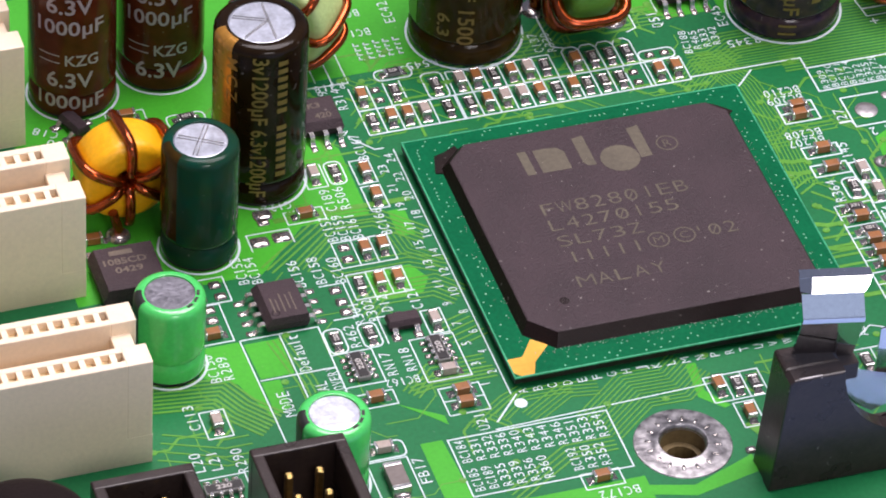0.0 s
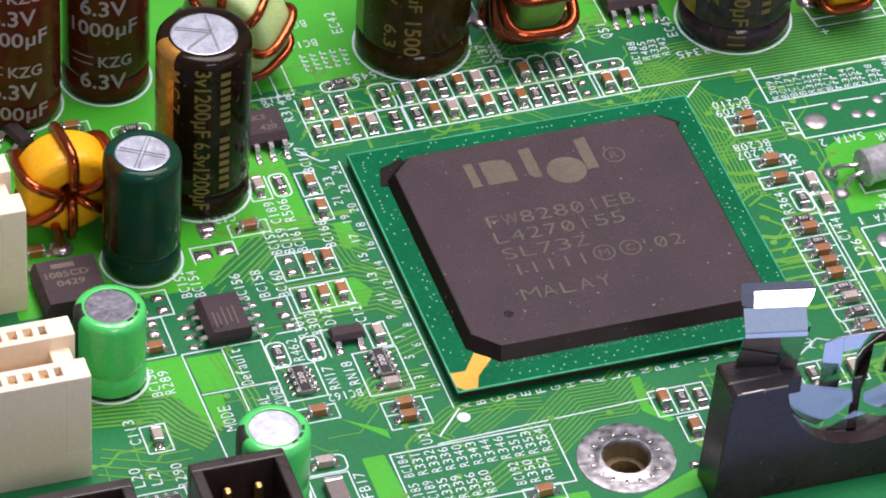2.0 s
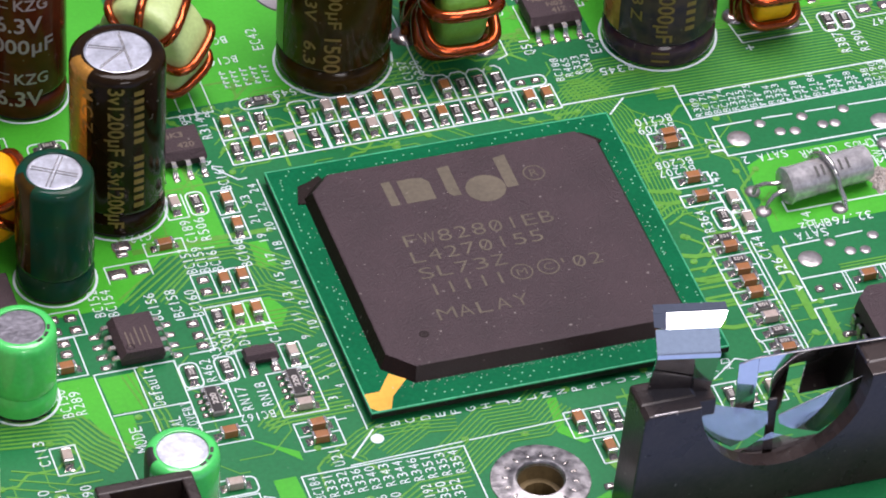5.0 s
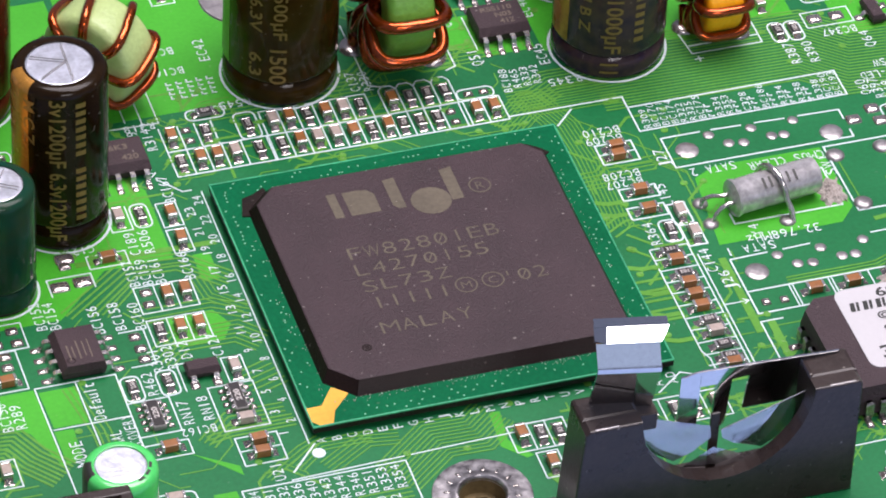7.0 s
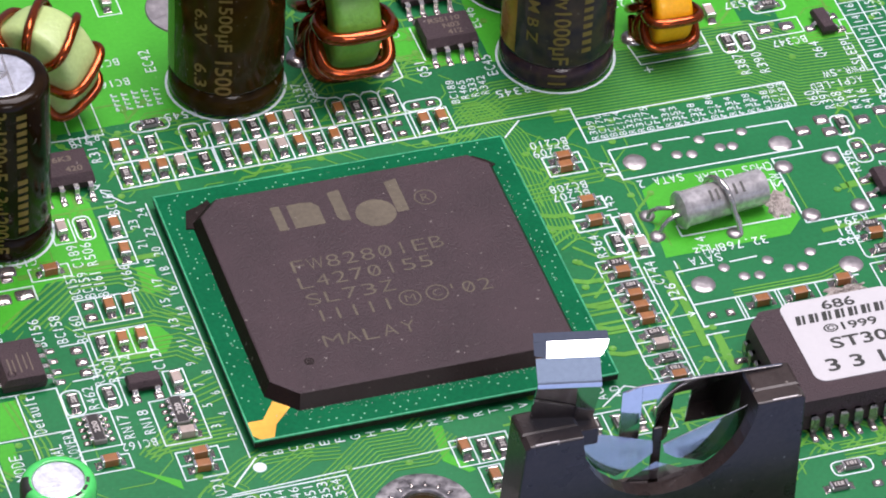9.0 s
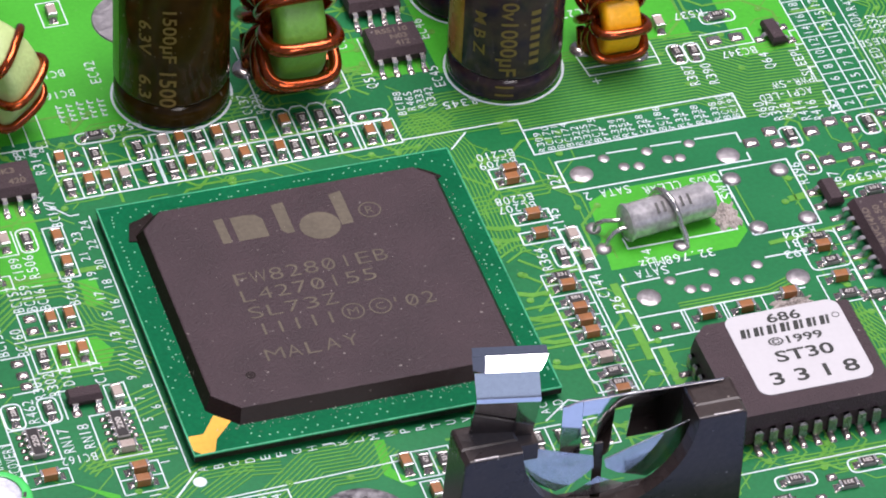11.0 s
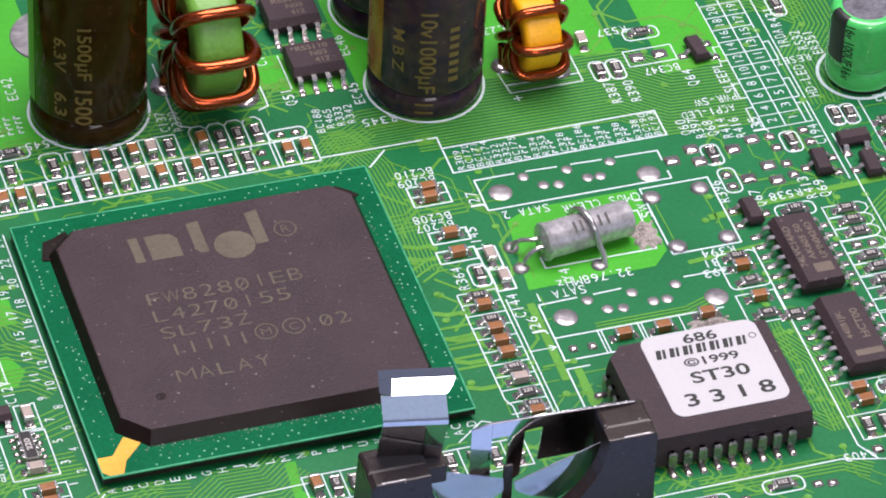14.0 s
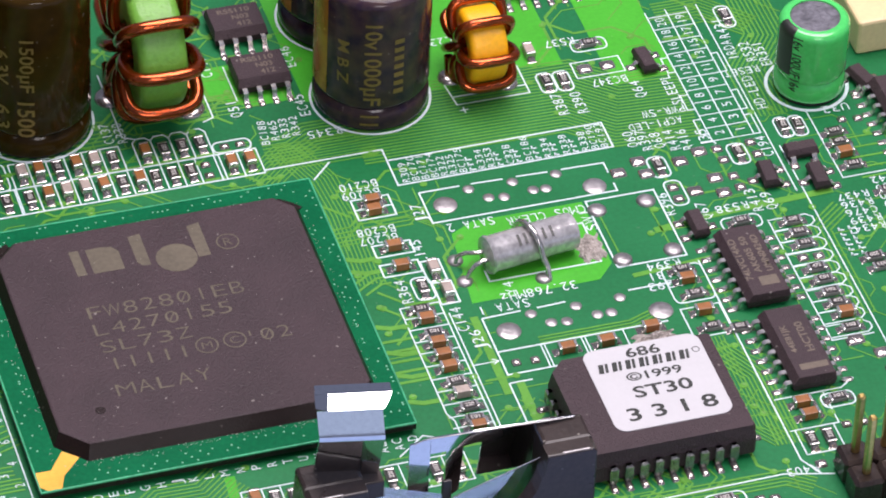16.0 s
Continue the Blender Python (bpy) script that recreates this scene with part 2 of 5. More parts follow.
def letters(text, w, h, bold=0.0):
    """The outlines of a word as flat triangles, fitted into w by h about the origin."""
    key = (text, bold)
    if key not in LETTERS:
        cu = bpy.data.curves.new("word", "FONT")
        cu.body, cu.resolution_u, cu.offset = text, 3, bold
        ob = new("word", cu)
        me = bpy.data.meshes.new_from_object(ob)
        LETTERS[key] = ([tuple(v.co) for v in me.vertices], [tuple(p.vertices) for p in me.polygons])
        bpy.data.objects.remove(ob)
        bpy.data.curves.remove(cu)
        bpy.data.meshes.remove(me)
    vs, fs = LETTERS[key]
    x0, x1 = min(v[0] for v in vs), max(v[0] for v in vs)
    y0, y1 = min(v[1] for v in vs), max(v[1] for v in vs)
    w = min(w, 1.35 * h * (x1 - x0) / max(1e-6, y1 - y0))
    pts = [((v[0] - (x0 + x1) / 2) * w / max(1e-6, x1 - x0), (v[1] - (y0 + y1) / 2) * h / max(1e-6, y1 - y0)) for v in vs]
    return pts, fs


def spaced(text, w, h, bold=0.0, fill=0.74):
    """Letters of one width each, set at an even pitch in w by h about the origin, as plotters draw them."""
    cell = w / max(1, len(text) - 1 + fill)
    pts, fs = [], []
    letters("H", 1, 1, bold)
    cap = max(v[1] for v in LETTERS[("H", bold)][0])
    for i, ch in enumerate(text):
        if ch == " ":
            continue
        letters(ch, 1, 1, bold)
        vs, faces = LETTERS[(ch, bold)]
        x0, x1 = min(v[0] for v in vs), max(v[0] for v in vs)
        natural = (x1 - x0) * h / cap
        wide = min(natural, cell * fill) if ch in "1Il.,'-+:" else cell * (0.95 if ch in "MW" else fill)
        mid = (i - (len(text) - 1) / 2) * cell
        first = len(pts)
        pts += [(mid + (v[0] - (x0 + x1) / 2) * wide / max(1e-6, x1 - x0), v[1] * h / cap - h / 2) for v in vs]
        fs += [tuple(first + k for k in f) for f in faces]
    return pts, fs


def write(text, x, y, z, w, h, turn, mat, parent, name="marking", bold=0.02, wrap=0.0, angle=0.0, even=False):
    """Writing on a flat face, or round an upright cylinder of radius wrap at an angle."""
    pts, fs = spaced(text, w, h, bold) if even else letters(text, w, h, bold)
    c, s = math.cos(radians(turn)), math.sin(radians(turn))
    bm = bmesh.new()
    vs = [bm.verts.new((x + u * c - v * s, y + u * s + v * c, z)) for u, v in pts]
    for f in fs:
        try:
            bm.faces.new([vs[i] for i in f])
        except ValueError:
            pass
    if wrap:
        bmesh.ops.triangulate(bm, faces=bm.faces[:])
        for _ in range(4):
            far = [e for e in bm.edges if abs(e.verts[0].co.x - e.verts[1].co.x) > 0.3]
            if far:
                bmesh.ops.subdivide_edges(bm, edges=far, cuts=1)
                bmesh.ops.triangulate(bm, faces=bm.faces[:])
        for vert in bm.verts:
            a, b = vert.co.x - x, vert.co.y - y
            t = radians(angle) + a / wrap
            vert.co = (wrap * math.cos(t), wrap * math.sin(t), z + b)
    if not wrap:
        for f in bm.faces:
            f.normal_update()
    bmesh.ops.scale(bm, vec=(MM, MM, MM), verts=bm.verts)
    me = bpy.data.meshes.new(name)
    bm.to_mesh(me)
    bm.free()
    me.materials.append(mat)
    ob = new(name, me)
    ob.parent = parent
    return ob


def flat(x0, x1, y0, y1, z, mat, parent, name):
    bm = bmesh.new()
    prism([(x0, y0), (x1, y0), (x1, y1), (x0, y1)], z - 0.01, z, bm)
    return part(name, bm, mat, parent)


# ---- the board ----
HX, HY = 11.26, -9.8
board = thing("circuit_board", 0, 0, 0, "green printed circuit board with white silkscreen and solder pads", "circuit board", kind="structure")
bm = bmesh.new()
edge_x, edge_y = [-75, HX - 6, HX + 6, 135], [-22, HY - 6, HY + 6, 150]
for top in (0.0, -1.6):
    for i in range(3):
        for j in range(3):
            if (i, j) != (1, 1):
                bm.faces.new([bm.verts.new((x, y, top)) for x, y in ((edge_x[i], edge_y[j]), (edge_x[i + 1], edge_y[j]), (edge_x[i + 1], edge_y[j + 1]), (edge_x[i], edge_y[j + 1]))])
    ring_in, ring_out = [], []
    for k in range(32):
        a = 2 * math.pi * k / 32
        f = 6 / max(abs(math.cos(a)), abs(math.sin(a)))
        ring_in.append(bm.verts.new((HX + 1.9 * math.cos(a), HY + 1.9 * math.sin(a), top)))
        ring_out.append(bm.verts.new((HX + f * math.cos(a), HY + f * math.sin(a), top)))
    for k in range(32):
        bm.faces.new((ring_in[k], ring_in[(k + 1) % 32], ring_out[(k + 1) % 32], ring_out[k]))
for a, b in (((-75, -22), (135, -22)), ((135, -22), (135, 150)), ((135, 150), (-75, 150)), ((-75, 150), (-75, -22))):
    bm.faces.new([bm.verts.new((*p, z)) for p, z in ((a, 0), (b, 0), (b, -1.6), (a, -1.6))])
bmesh.ops.remove_doubles(bm, verts=bm.verts, dist=1e-4)
laminate = link("laminate", bm, M_MASK, board)
for p in laminate.data.polygons:
    if p.normal.z < 0 and p.center.z > -0.0005:
        p.flip()
wall_bm = lathe([(1.9, 0.0), (1.9, -1.6)], 32)
bmesh.ops.translate(wall_bm, verts=wall_bm.verts, vec=(HX, HY, 0))
part("hole_wall", wall_bm, M_HOLE, board, smooth=True)

table = tagged(link("table", box(-260, 300, -330, 280, -34, -9.0, 2.0, 2), M_TABLE), "table covered in pale blue paper under the circuit board", "table", kind="structure")
for sx, sy in ((-70, -18), (130, -18), (-70, 145), (130, 145), (HX + 25, 60), (HX, HY)):
    foot = thing("standoff", sx, sy, -9.0, "small brass standoff under the board", "standoff", "standoffs under the board")
    part("post", lathe([(0, 0), (2.8, 0), (2.8, 7.4), (1.4, 7.4), (1.3, 2.0), (0, 2.0)], 12), M_HOLE, foot)


# copper under the mask
LEVEL = [0]


def pour(poly, name="copper_pour"):
    LEVEL[0] += 1
    return part(name, prism(poly, 0.0, 0.012 + 0.0008 * (LEVEL[0] % 14)), M_POUR, board)



def bundle(line, count, pitch, width=0.16):
    bm = bmesh.new()
    LEVEL[0] += 1
    top = 0.032 + 0.00025 * (LEVEL[0] % 40)
    for k in range(count):
        ribbon(offset_line(line, (k - (count - 1) / 2) * pitch), width, 0.0, top, bm)
    return tagged(part("trace_bundle", bm, M_TRACE, board), kind="stuff")


# ---- kinds of things ----
STORE = {}


def repeat(key, x, y, turn, build):
    """Builds a kind once and copies it after that."""
    if key not in STORE:
        STORE[key] = build()
        STORE[key].matrix_basis = pose(x * MM, y * MM, 0, 0, 0, turn)
        return STORE[key]
    return copy_thing(STORE[key], pose(x * MM, y * MM, 0, 0, 0, turn))


def solder_wedge(x, w, length):
    """A fillet of solder rising to the end of a small part; x is the part's end."""
    s = 1 if x > 0 else -1
    bm = bmesh.new()
    prof = [(0.0, 0.40), (0.14, 0.37), (0.28, 0.28), (length * 0.85, 0.15), (length, 0.07), (length + 0.1, 0.0)]
    rows = []
    for d, z in prof:
        k = w / 2 * (1 - 0.25 * (z / 0.42))
        rows.append([bm.verts.new((x + s * d, y, zz)) for y, zz in ((-k - 0.05, 0.0), (-k * 0.8, z * 0.62), (0, z), (k * 0.8, z * 0.62), (k + 0.05, 0.0))])
    for a, b in zip(rows, rows[1:]):
        for i in range(4):
            bm.faces.new((a[i], a[i + 1], b[i + 1], b[i]))
    bm.faces.new(rows[0])
    return bm


def passive(kind, mark=""):
    """A two-ended surface-mount part along x, about 1.6 by 0.85 mm."""
    res = kind == "resistor"
    label = {"resistor": "tiny black surface-mount resistor with printed digits, soldered down", "brown": "tiny brown ceramic surface-mount capacitor soldered to the board", "grey": "tiny grey ceramic surface-mount capacitor soldered to the board", "ferrite": "grey surface-mount ferrite bead soldered to the board"}[kind]
    ob = thing("chip_resistor" if res else "ferrite_bead" if kind == "ferrite" else "chip_capacitor", 0, 0, 0, label, "resistor" if res else "ferrite bead" if kind == "ferrite" else "capacitor", "small surface-mount parts")
    L, W, H = (0.8, 0.42, 0.48) if res else (0.8, 0.43, 0.82) if kind != "ferrite" else (1.6, 0.8, 1.0)
    cap = 0.26 if kind != "ferrite" else 0.5
    if res:
        part("body", box(-L + 0.1, L - 0.1, -W, W, 0.04, H - 0.06, 0.03, 1), M_ALUM, ob)
        part("glaze", box(-L + cap, L - cap, -W + 0.03, W - 0.03, H - 0.06, H, 0.02, 1), M_RES, ob, "black glaze")
        if mark:
            write(mark, 0, 0, H + 0.012, 0.78, 0.42, 0, M_MARK, ob, bold=0.03)
    else:
        part("body", box(-L + cap - 0.05, L - cap + 0.05, -W + 0.02, W - 0.02, 0.04, H - 0.02, 0.07, 2), M_CERB if kind == "brown" else M_FERR if kind == "ferrite" else M_CERT, ob)
    for s in (-1, 1):
        a, b = sorted((s * L, s * (L - cap)))
        part("terminal", box(a, b, -W, W, 0.02, H, 0.07, 2), M_LEAD, ob)
        part("solder", solder_wedge(s * (L - 0.05), 2 * W, 0.42), M_TIN, ob, smooth=True)
    return ob


DIGITS = ["103", "102", "331", "101", "472", "220"]


def passives(kind, turn, *spots):
    for x, y in spots:
        mark = DIGITS[int(abs(x * 7 + y * 3)) % 6] if kind == "resistor" else ""
        flip = 180 if int(abs(x * 5 + y)) % 3 == 0 and kind == "resistor" else 0
        repeat((kind, mark), x, y, turn + flip + random.uniform(-2.5, 2.5), lambda: passive(kind, mark))


def dome(rx, ry, h, seg=16):
    bm = lathe([(1.0, 0.0), (0.97, 0.35), (0.8, 0.72), (0.45, 0.95), (0, 1.0)], seg)
    for v in bm.verts:
        v.co = (v.co.x * rx, v.co.y * ry, v.co.z * h)
    return bm


def blob(w, d, h):
    """A squarish heap of solder on a bare pad."""
    bm = lathe([(1.0, 0.0), (0.96, 0.32 * h), (0.8, 0.62 * h), (0.55, 0.86 * h), (0.28, 0.97 * h), (0, h)], 16)
    for v in bm.verts:
        r = math.hypot(v.co.x, v.co.y)
        if r > 1e-6:
            c, s = v.co.x / r, v.co.y / r
            k = (abs(c) ** 7 + abs(s) ** 7) ** (-1 / 7)
            v.co.x, v.co.y = c * k * r * w / 2, s * k * r * d / 2
    return bm


def share(name, key, build, mat, parent, x, y, turn=0.0, z=0.0):
    if key not in STORE:
        ob = part(name, build(), mat, None, smooth=True)
        STORE[key] = ob.data
    else:
        ob = new(name, STORE[key])
    ob.parent = parent
    ob.matrix_basis = pose(x * MM, y * MM, z * MM, 0, 0, turn)
    return ob


def pads(w, d, *spots):
    for x, y in spots:
        share("solder_pad", ("pad", w, d), lambda: blob(w, d, 0.3), M_TIN, board, x, y)


def round_pads(r, h, *spots):
    for x, y in spots:
        share("solder_joint", ("joint", r), lambda: dome(r, r, h, 20), M_DULL, board, x, y)


def vias(*spots):
    for x, y in spots:
        share("via", "via", lambda: lathe([(0.34, 0.0), (0.34, 0.05), (0.16, 0.05), (0.12, 0.03), (0, 0.03)], 10), M_TRACE, board, x, y)


def gull(y, x0, x1, z, w, t=0.16):
    """A gull-wing lead that leaves the body at x0 and stands on the board at x1."""
    s = 1 if x1 > x0 else -1
    mid = x0 + s * abs(x1 - x0) * 0.42
    top = [(x0 - s * 0.1, z), (mid - s * 0.05, z), (mid + s * 0.12, z - 0.15), (mid + s * 0.22, 0.32), (mid + s * 0.38, 0.16), (x1, 0.13)]
    bm = bmesh.new()
    rows = []
    for i, (x, zz) in enumerate(top):
        low = (x, zz - t) if i < 2 or i > 3 else (x - s * t, zz - 0.05)
        rows.append([bm.verts.new((x, y - w / 2, zz)), bm.verts.new((x, y + w / 2, zz)), bm.verts.new((low[0], y + w / 2, max(0.0, low[1]))), bm.verts.new((low[0], y - w / 2, max(0.0, low[1])))])
    for a, b in zip(rows, rows[1:]):
        for i in range(4):
            bm.faces.new((a[i], a[(i + 1) % 4], b[(i + 1) % 4], b[i]))
    bm.faces.new(rows[0])
    bm.faces.new(rows[-1][::-1])
    return bm


def ic_body(w, l, z0, z1, bevel=0.35):
    """A moulded body with sides that slope to a parting line and a chamfer along one edge."""
    zm = (z0 + z1) / 2
    bm = bmesh.new()
    rings = []
    for dx, dy, z in ((0.16, 0.16, z0), (0, 0, zm - 0.05), (0, 0, zm + 0.05), (0.12, 0.12, z1 - 0.05), (0.17, 0.17, z1)):
        x0 = -w / 2 + dx + (bevel if z > zm + 0.1 else 0)
        x1, y0, y1 = w / 2 - dx, -l / 2 + dy, l / 2 - dy
        rings.append([bm.verts.new(p) for p in ((x0, y0, z), (x1, y0, z), (x1, y1, z), (x0, y1, z))])
    for a, b in zip(rings, rings[1:]):
        for i in range(4):
            bm.faces.new((a[i], a[(i + 1) % 4], b[(i + 1) % 4], b[i]))
    bm.faces.new(rings[-1])
    bm.faces.new(rings[0][::-1])
    return bm


def soic(x, y, turn, pins, label, words, dot=True, w=3.8, group="small outline chips", bars=()):
    """A small-outline chip with its leads along both long sides; the long side lies along its own y."""
    l = {8: 4.8, 14: 8.7}[pins]
    ob = thing("integrated_circuit", x, y, 0, label, "chip", group, turn)
    part("body", ic_body(w, l, 0.22, 1.62), M_MOLD, ob)
    n = pins // 2
    for i in range(n):
        yy = (i - (n - 1) / 2) * 1.27
        for s in (-1, 1):
            part("lead", gull(yy, s * w / 2, s * (w / 2 + 1.15), 0.95, 0.42), M_LEAD, ob)
            heap = blob(0.95, 0.62, 0.15)
            bmesh.ops.translate(heap, verts=heap.verts, vec=(s * (w / 2 + 1.15), yy, 0))
            part("solder", heap, M_TIN, ob, smooth=True)
    if dot:
        ring = lathe([(0.36, 1.628), (0.30, 1.645), (0.26, 1.628)], 16)
        bmesh.ops.translate(ring, verts=ring.verts, vec=(-w / 2 + 1.0, -l / 2 + 0.75, 0))
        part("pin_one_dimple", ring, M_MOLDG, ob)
    for text, tx, ty, tw, th, tt in words:
        write(text, tx, ty, 1.632, tw, th, tt, M_INKD, ob)
    for x0, x1, y0, y1 in bars:
        flat(x0, x1, y0, y1, 1.634, M_INKD, ob, "marking")
    return ob


def sot23(x, y, turn):
    def build():
        ob = thing("transistor", 0, 0, 0, "small black three-legged transistor soldered to the board", "transistor", "small transistors")
        part("body", ic_body(1.45, 2.9, 0.12, 1.1, 0.12), M_MOLD, ob)
        for s, yy in ((-1, -0.95), (-1, 0.95), (1, 0)):
            part("lead", gull(yy, s * 0.7, s * 1.2, 0.6, 0.45, 0.12), M_LEAD, ob)
            heap = blob(0.95, 0.85, 0.24)
            bmesh.ops.translate(heap, verts=heap.verts, vec=(s * 1.3, yy, 0))
            part("solder", heap, M_TIN, ob, smooth=True)
        return ob
    return repeat("sot23", x, y, turn, build)


def array(x, y, turn, mark):
    """Four resistors in one black body."""
    def build():
        ob = thing("resistor_array", 0, 0, 0, "black four-way surface-mount resistor array with white digits", "resistor array", "resistor arrays")
        part("body", box(-1.6, 1.6, -0.55, 0.55, 0.05, 0.55, 0.05, 1), M_ALUM, ob)
        part("glaze", box(-1.5, 1.5, -0.42, 0.42, 0.55, 0.6, 0.02, 1), M_RES, ob)
        for i in range(4):
            for s in (-1, 1):
                xx = (i - 1.5) * 0.8
                part("terminal", box(xx - 0.2, xx + 0.2, *sorted((s * 0.42, s * 0.85)), 0.03, 0.6, 0.06, 1), M_LEAD, ob)
                heap = blob(0.5, 0.55, 0.24)
                bmesh.ops.translate(heap, verts=heap.verts, vec=(xx, s * 1.05, 0))
                part("solder", heap, M_TIN, ob, smooth=True)
        write(mark, 0, 0, 0.612, 1.9, 0.5, 0, M_MARK, ob, bold=0.03)
        return ob
    return repeat(("array", mark), x, y, turn, build)


def electrolytic(x, y, r, h, sleeve, label, turn=0.0, vent="k", stripe=None, stripe_mat=None, words=(), top_mat=M_ALU, crimp=True):
    """An upright can in a shrunk plastic sleeve. Angles run from its own front, turned by turn."""
    ob = thing("electrolytic_capacitor", x, y, 0, label, "capacitor", "upright capacitors", turn)
    part("rubber_seal", lathe([(0, 0.0), (r * 0.93, 0.0), (r * 0.93, 0.5), (0, 0.5)], 40), M_RUBBER, ob, smooth=True)
    low = [(r * 0.90, 0.35), (r * 0.99, 0.45), (r, 0.75)]
    neck = [(r, 1.5), (r * 0.975, 1.9), (r * 0.915, 2.25), (r * 0.975, 2.6), (r, 3.0)] if crimp else [(r, 1.6), (r * 0.985, 2.2), (r, 2.8)]
    top = [(r, h - 0.9), (r * 0.985, h - 0.5), (r * 0.93, h - 0.18), (r * 0.84, h - 0.03), (r * 0.74, h), (r * 0.70, h - 0.02), (r * 0.69, h - 0.16)]
    part("sleeve", lathe(low + neck + top, 56), sleeve, ob, smooth=True)
    disc = lathe([(r * 0.70, h - 0.15), (r * 0.66, h - 0.11), (0, h - 0.11)], 40)
    can = part("can_top", disc, top_mat, ob, "bare aluminium can top", smooth=False)
    if vent:
        arms = {"k": ((90, 0.62, 1), (270, 0.62, 1), (0, 0.0, 0), (35, 0.6, 1), (-35, 0.6, 1)), "x": ((20, 0.6, 1), (110, 0.6, 1), (200, 0.6, 1), (290, 0.6, 1))}[vent]
        for a, k, on in arms:
            if on:
                bm = bmesh.new()
                c, s = math.cos(radians(a)), math.sin(radians(a))
                for e in (-1, 1):
                    ribbon([(c * 0.05 - s * e * r * 0.05, s * 0.05 + c * e * r * 0.05), (c * r * k - s * e * r * 0.05, s * r * k + c * e * r * 0.05)], r * 0.035, h - 0.115, h - 0.07, bm)
                part("vent_groove", bm, M_LEAD, can)
    for a0, a1 in (stripe or ()):
        rr = r * 1.004
        prof = [(rr, 3.0), (rr, h - 0.9), (rr * 0.985, h - 0.5), (rr * 0.93, h - 0.165), (rr * 0.84, h - 0.012), (rr * 0.76, h + 0.015)]
        part("stripe", lathe(prof, 10, None, a0, a1), stripe_mat, ob, smooth=True)
    for text, a, z, w, hh, tt, mat in words:
        write(text, 0, 0, z, w, hh, tt, mat, ob, bold=0.015, wrap=r * 1.008, angle=a)
    return ob


def print_bars(ob, r, angle, z0, count, w, hh, step, mat):
    """A brand's lettering on a can, as plain bars that stack upwards."""
    for i in range(count):
        bm = lathe([(r * 1.008, z0 + i * step), (r * 1.008, z0 + i * step + hh)], 4, None, angle - math.degrees(w / r) / 2, angle + math.degrees(w / r) / 2)
        part("marking", bm, mat, ob)


def toroid(x, y, r_out, r_in, depth, wire, turns, mat, label, turn, tilt_loops=0.0, lift=0.6, start=0.0, span=360.0, slack=0.0):
    """A wound ring core that stands upright; its axis is its own y before turn."""
    ob = thing("toroid_inductor", x, y, 0, label, "inductor", "ring-core inductors", turn)
    zc = r_out + wire * 2 + lift
    e, hd = min(0.9, (r_out - r_in) * 0.3), depth / 2
    sect = []
    for cx, cy, a0 in ((r_out - e, hd - e, 0), (r_in + e, hd - e, 90), (r_in + e, -hd + e, 180), (r_out - e, -hd + e, 270)):
        for k in range(5):
            a = radians(a0 + 22.5 * k)
            sect.append((cx + e * math.cos(a), cy + e * math.sin(a)))
    bm = bmesh.new()
    rings = []
    for i in range(44):
        t = 2 * math.pi * i / 44
        rings.append([bm.verts.new((r * math.cos(t), yy, zc + r * math.sin(t))) for r, yy in sect])
    for i in range(44):
        a, b = rings[i], rings[(i + 1) % 44]
        for k in range(len(sect)):
            bm.faces.new((a[k], a[(k + 1) % len(sect)], b[(k + 1) % len(sect)], b[k]))
    part("core", bm, mat, ob, smooth=True)
    g = wire * 1.05 + slack
    for j in range(turns):
        t0 = radians(start + span * j / turns)
        pts = []
        for k in range(32):
            a = 2 * math.pi * k / 32
            ca, sa = math.cos(a), math.sin(a)
            q = (abs(ca) ** 3.4 + abs(sa) ** 3.4) ** (-1 / 3.4)
            rr = (r_out + r_in) / 2 + ca * q * ((r_out - r_in) / 2 + g)
            yy = sa * q * (hd + g)
            t = t0 + radians(tilt_loops) * yy / hd
            rr = max(r_in * 0.35, rr)
            pts.append((rr * math.cos(t), yy, zc + rr * math.sin(t)))
        part("winding", tube(pts, wire, 10, None, True), M_COPPER, ob, smooth=True)
    for s in (-1, 1):
        xx = s * r_out * 0.28
        part("lead", tube([(xx * 1.4, s * (hd + g), zc - r_out * 0.6), (xx * 1.1, s * (hd + g), zc - r_out * 0.95), (xx, s * (hd + g), 1.0), (xx, s * (hd + g), 0)], wire * 0.95, 10), M_COPPER, ob, smooth=True)
        heap = dome(wire * 2.4, wire * 2.4, 0.55, 16)
        bmesh.ops.translate(heap, verts=heap.verts, vec=(xx, s * (hd + g), 0))
        part("solder", heap, M_TIN, ob, smooth=True)
    return ob


# ---- silkscreen helpers ----
def silk(text, x, y, w, h, turn=0.0):
    return write(text, x, y, 0.056, w, h, turn, M_SILK, board, "silkscreen_text", bold=-0.006, even=True)


def outline(points, width=0.17, closed=False):
    pts = list(points) + ([points[0]] if closed else [])
    LEVEL[0] += 1
    return part("silkscreen_line", ribbon(pts, width * 0.86, 0.0, 0.044 + 0.0006 * (LEVEL[0] % 14)), M_SILK, board)


def frame_box(x0, x1, y0, y1, width=0.17):
    return outline([(x0, y0), (x1, y0), (x1, y1), (x0, y1)], width, True)


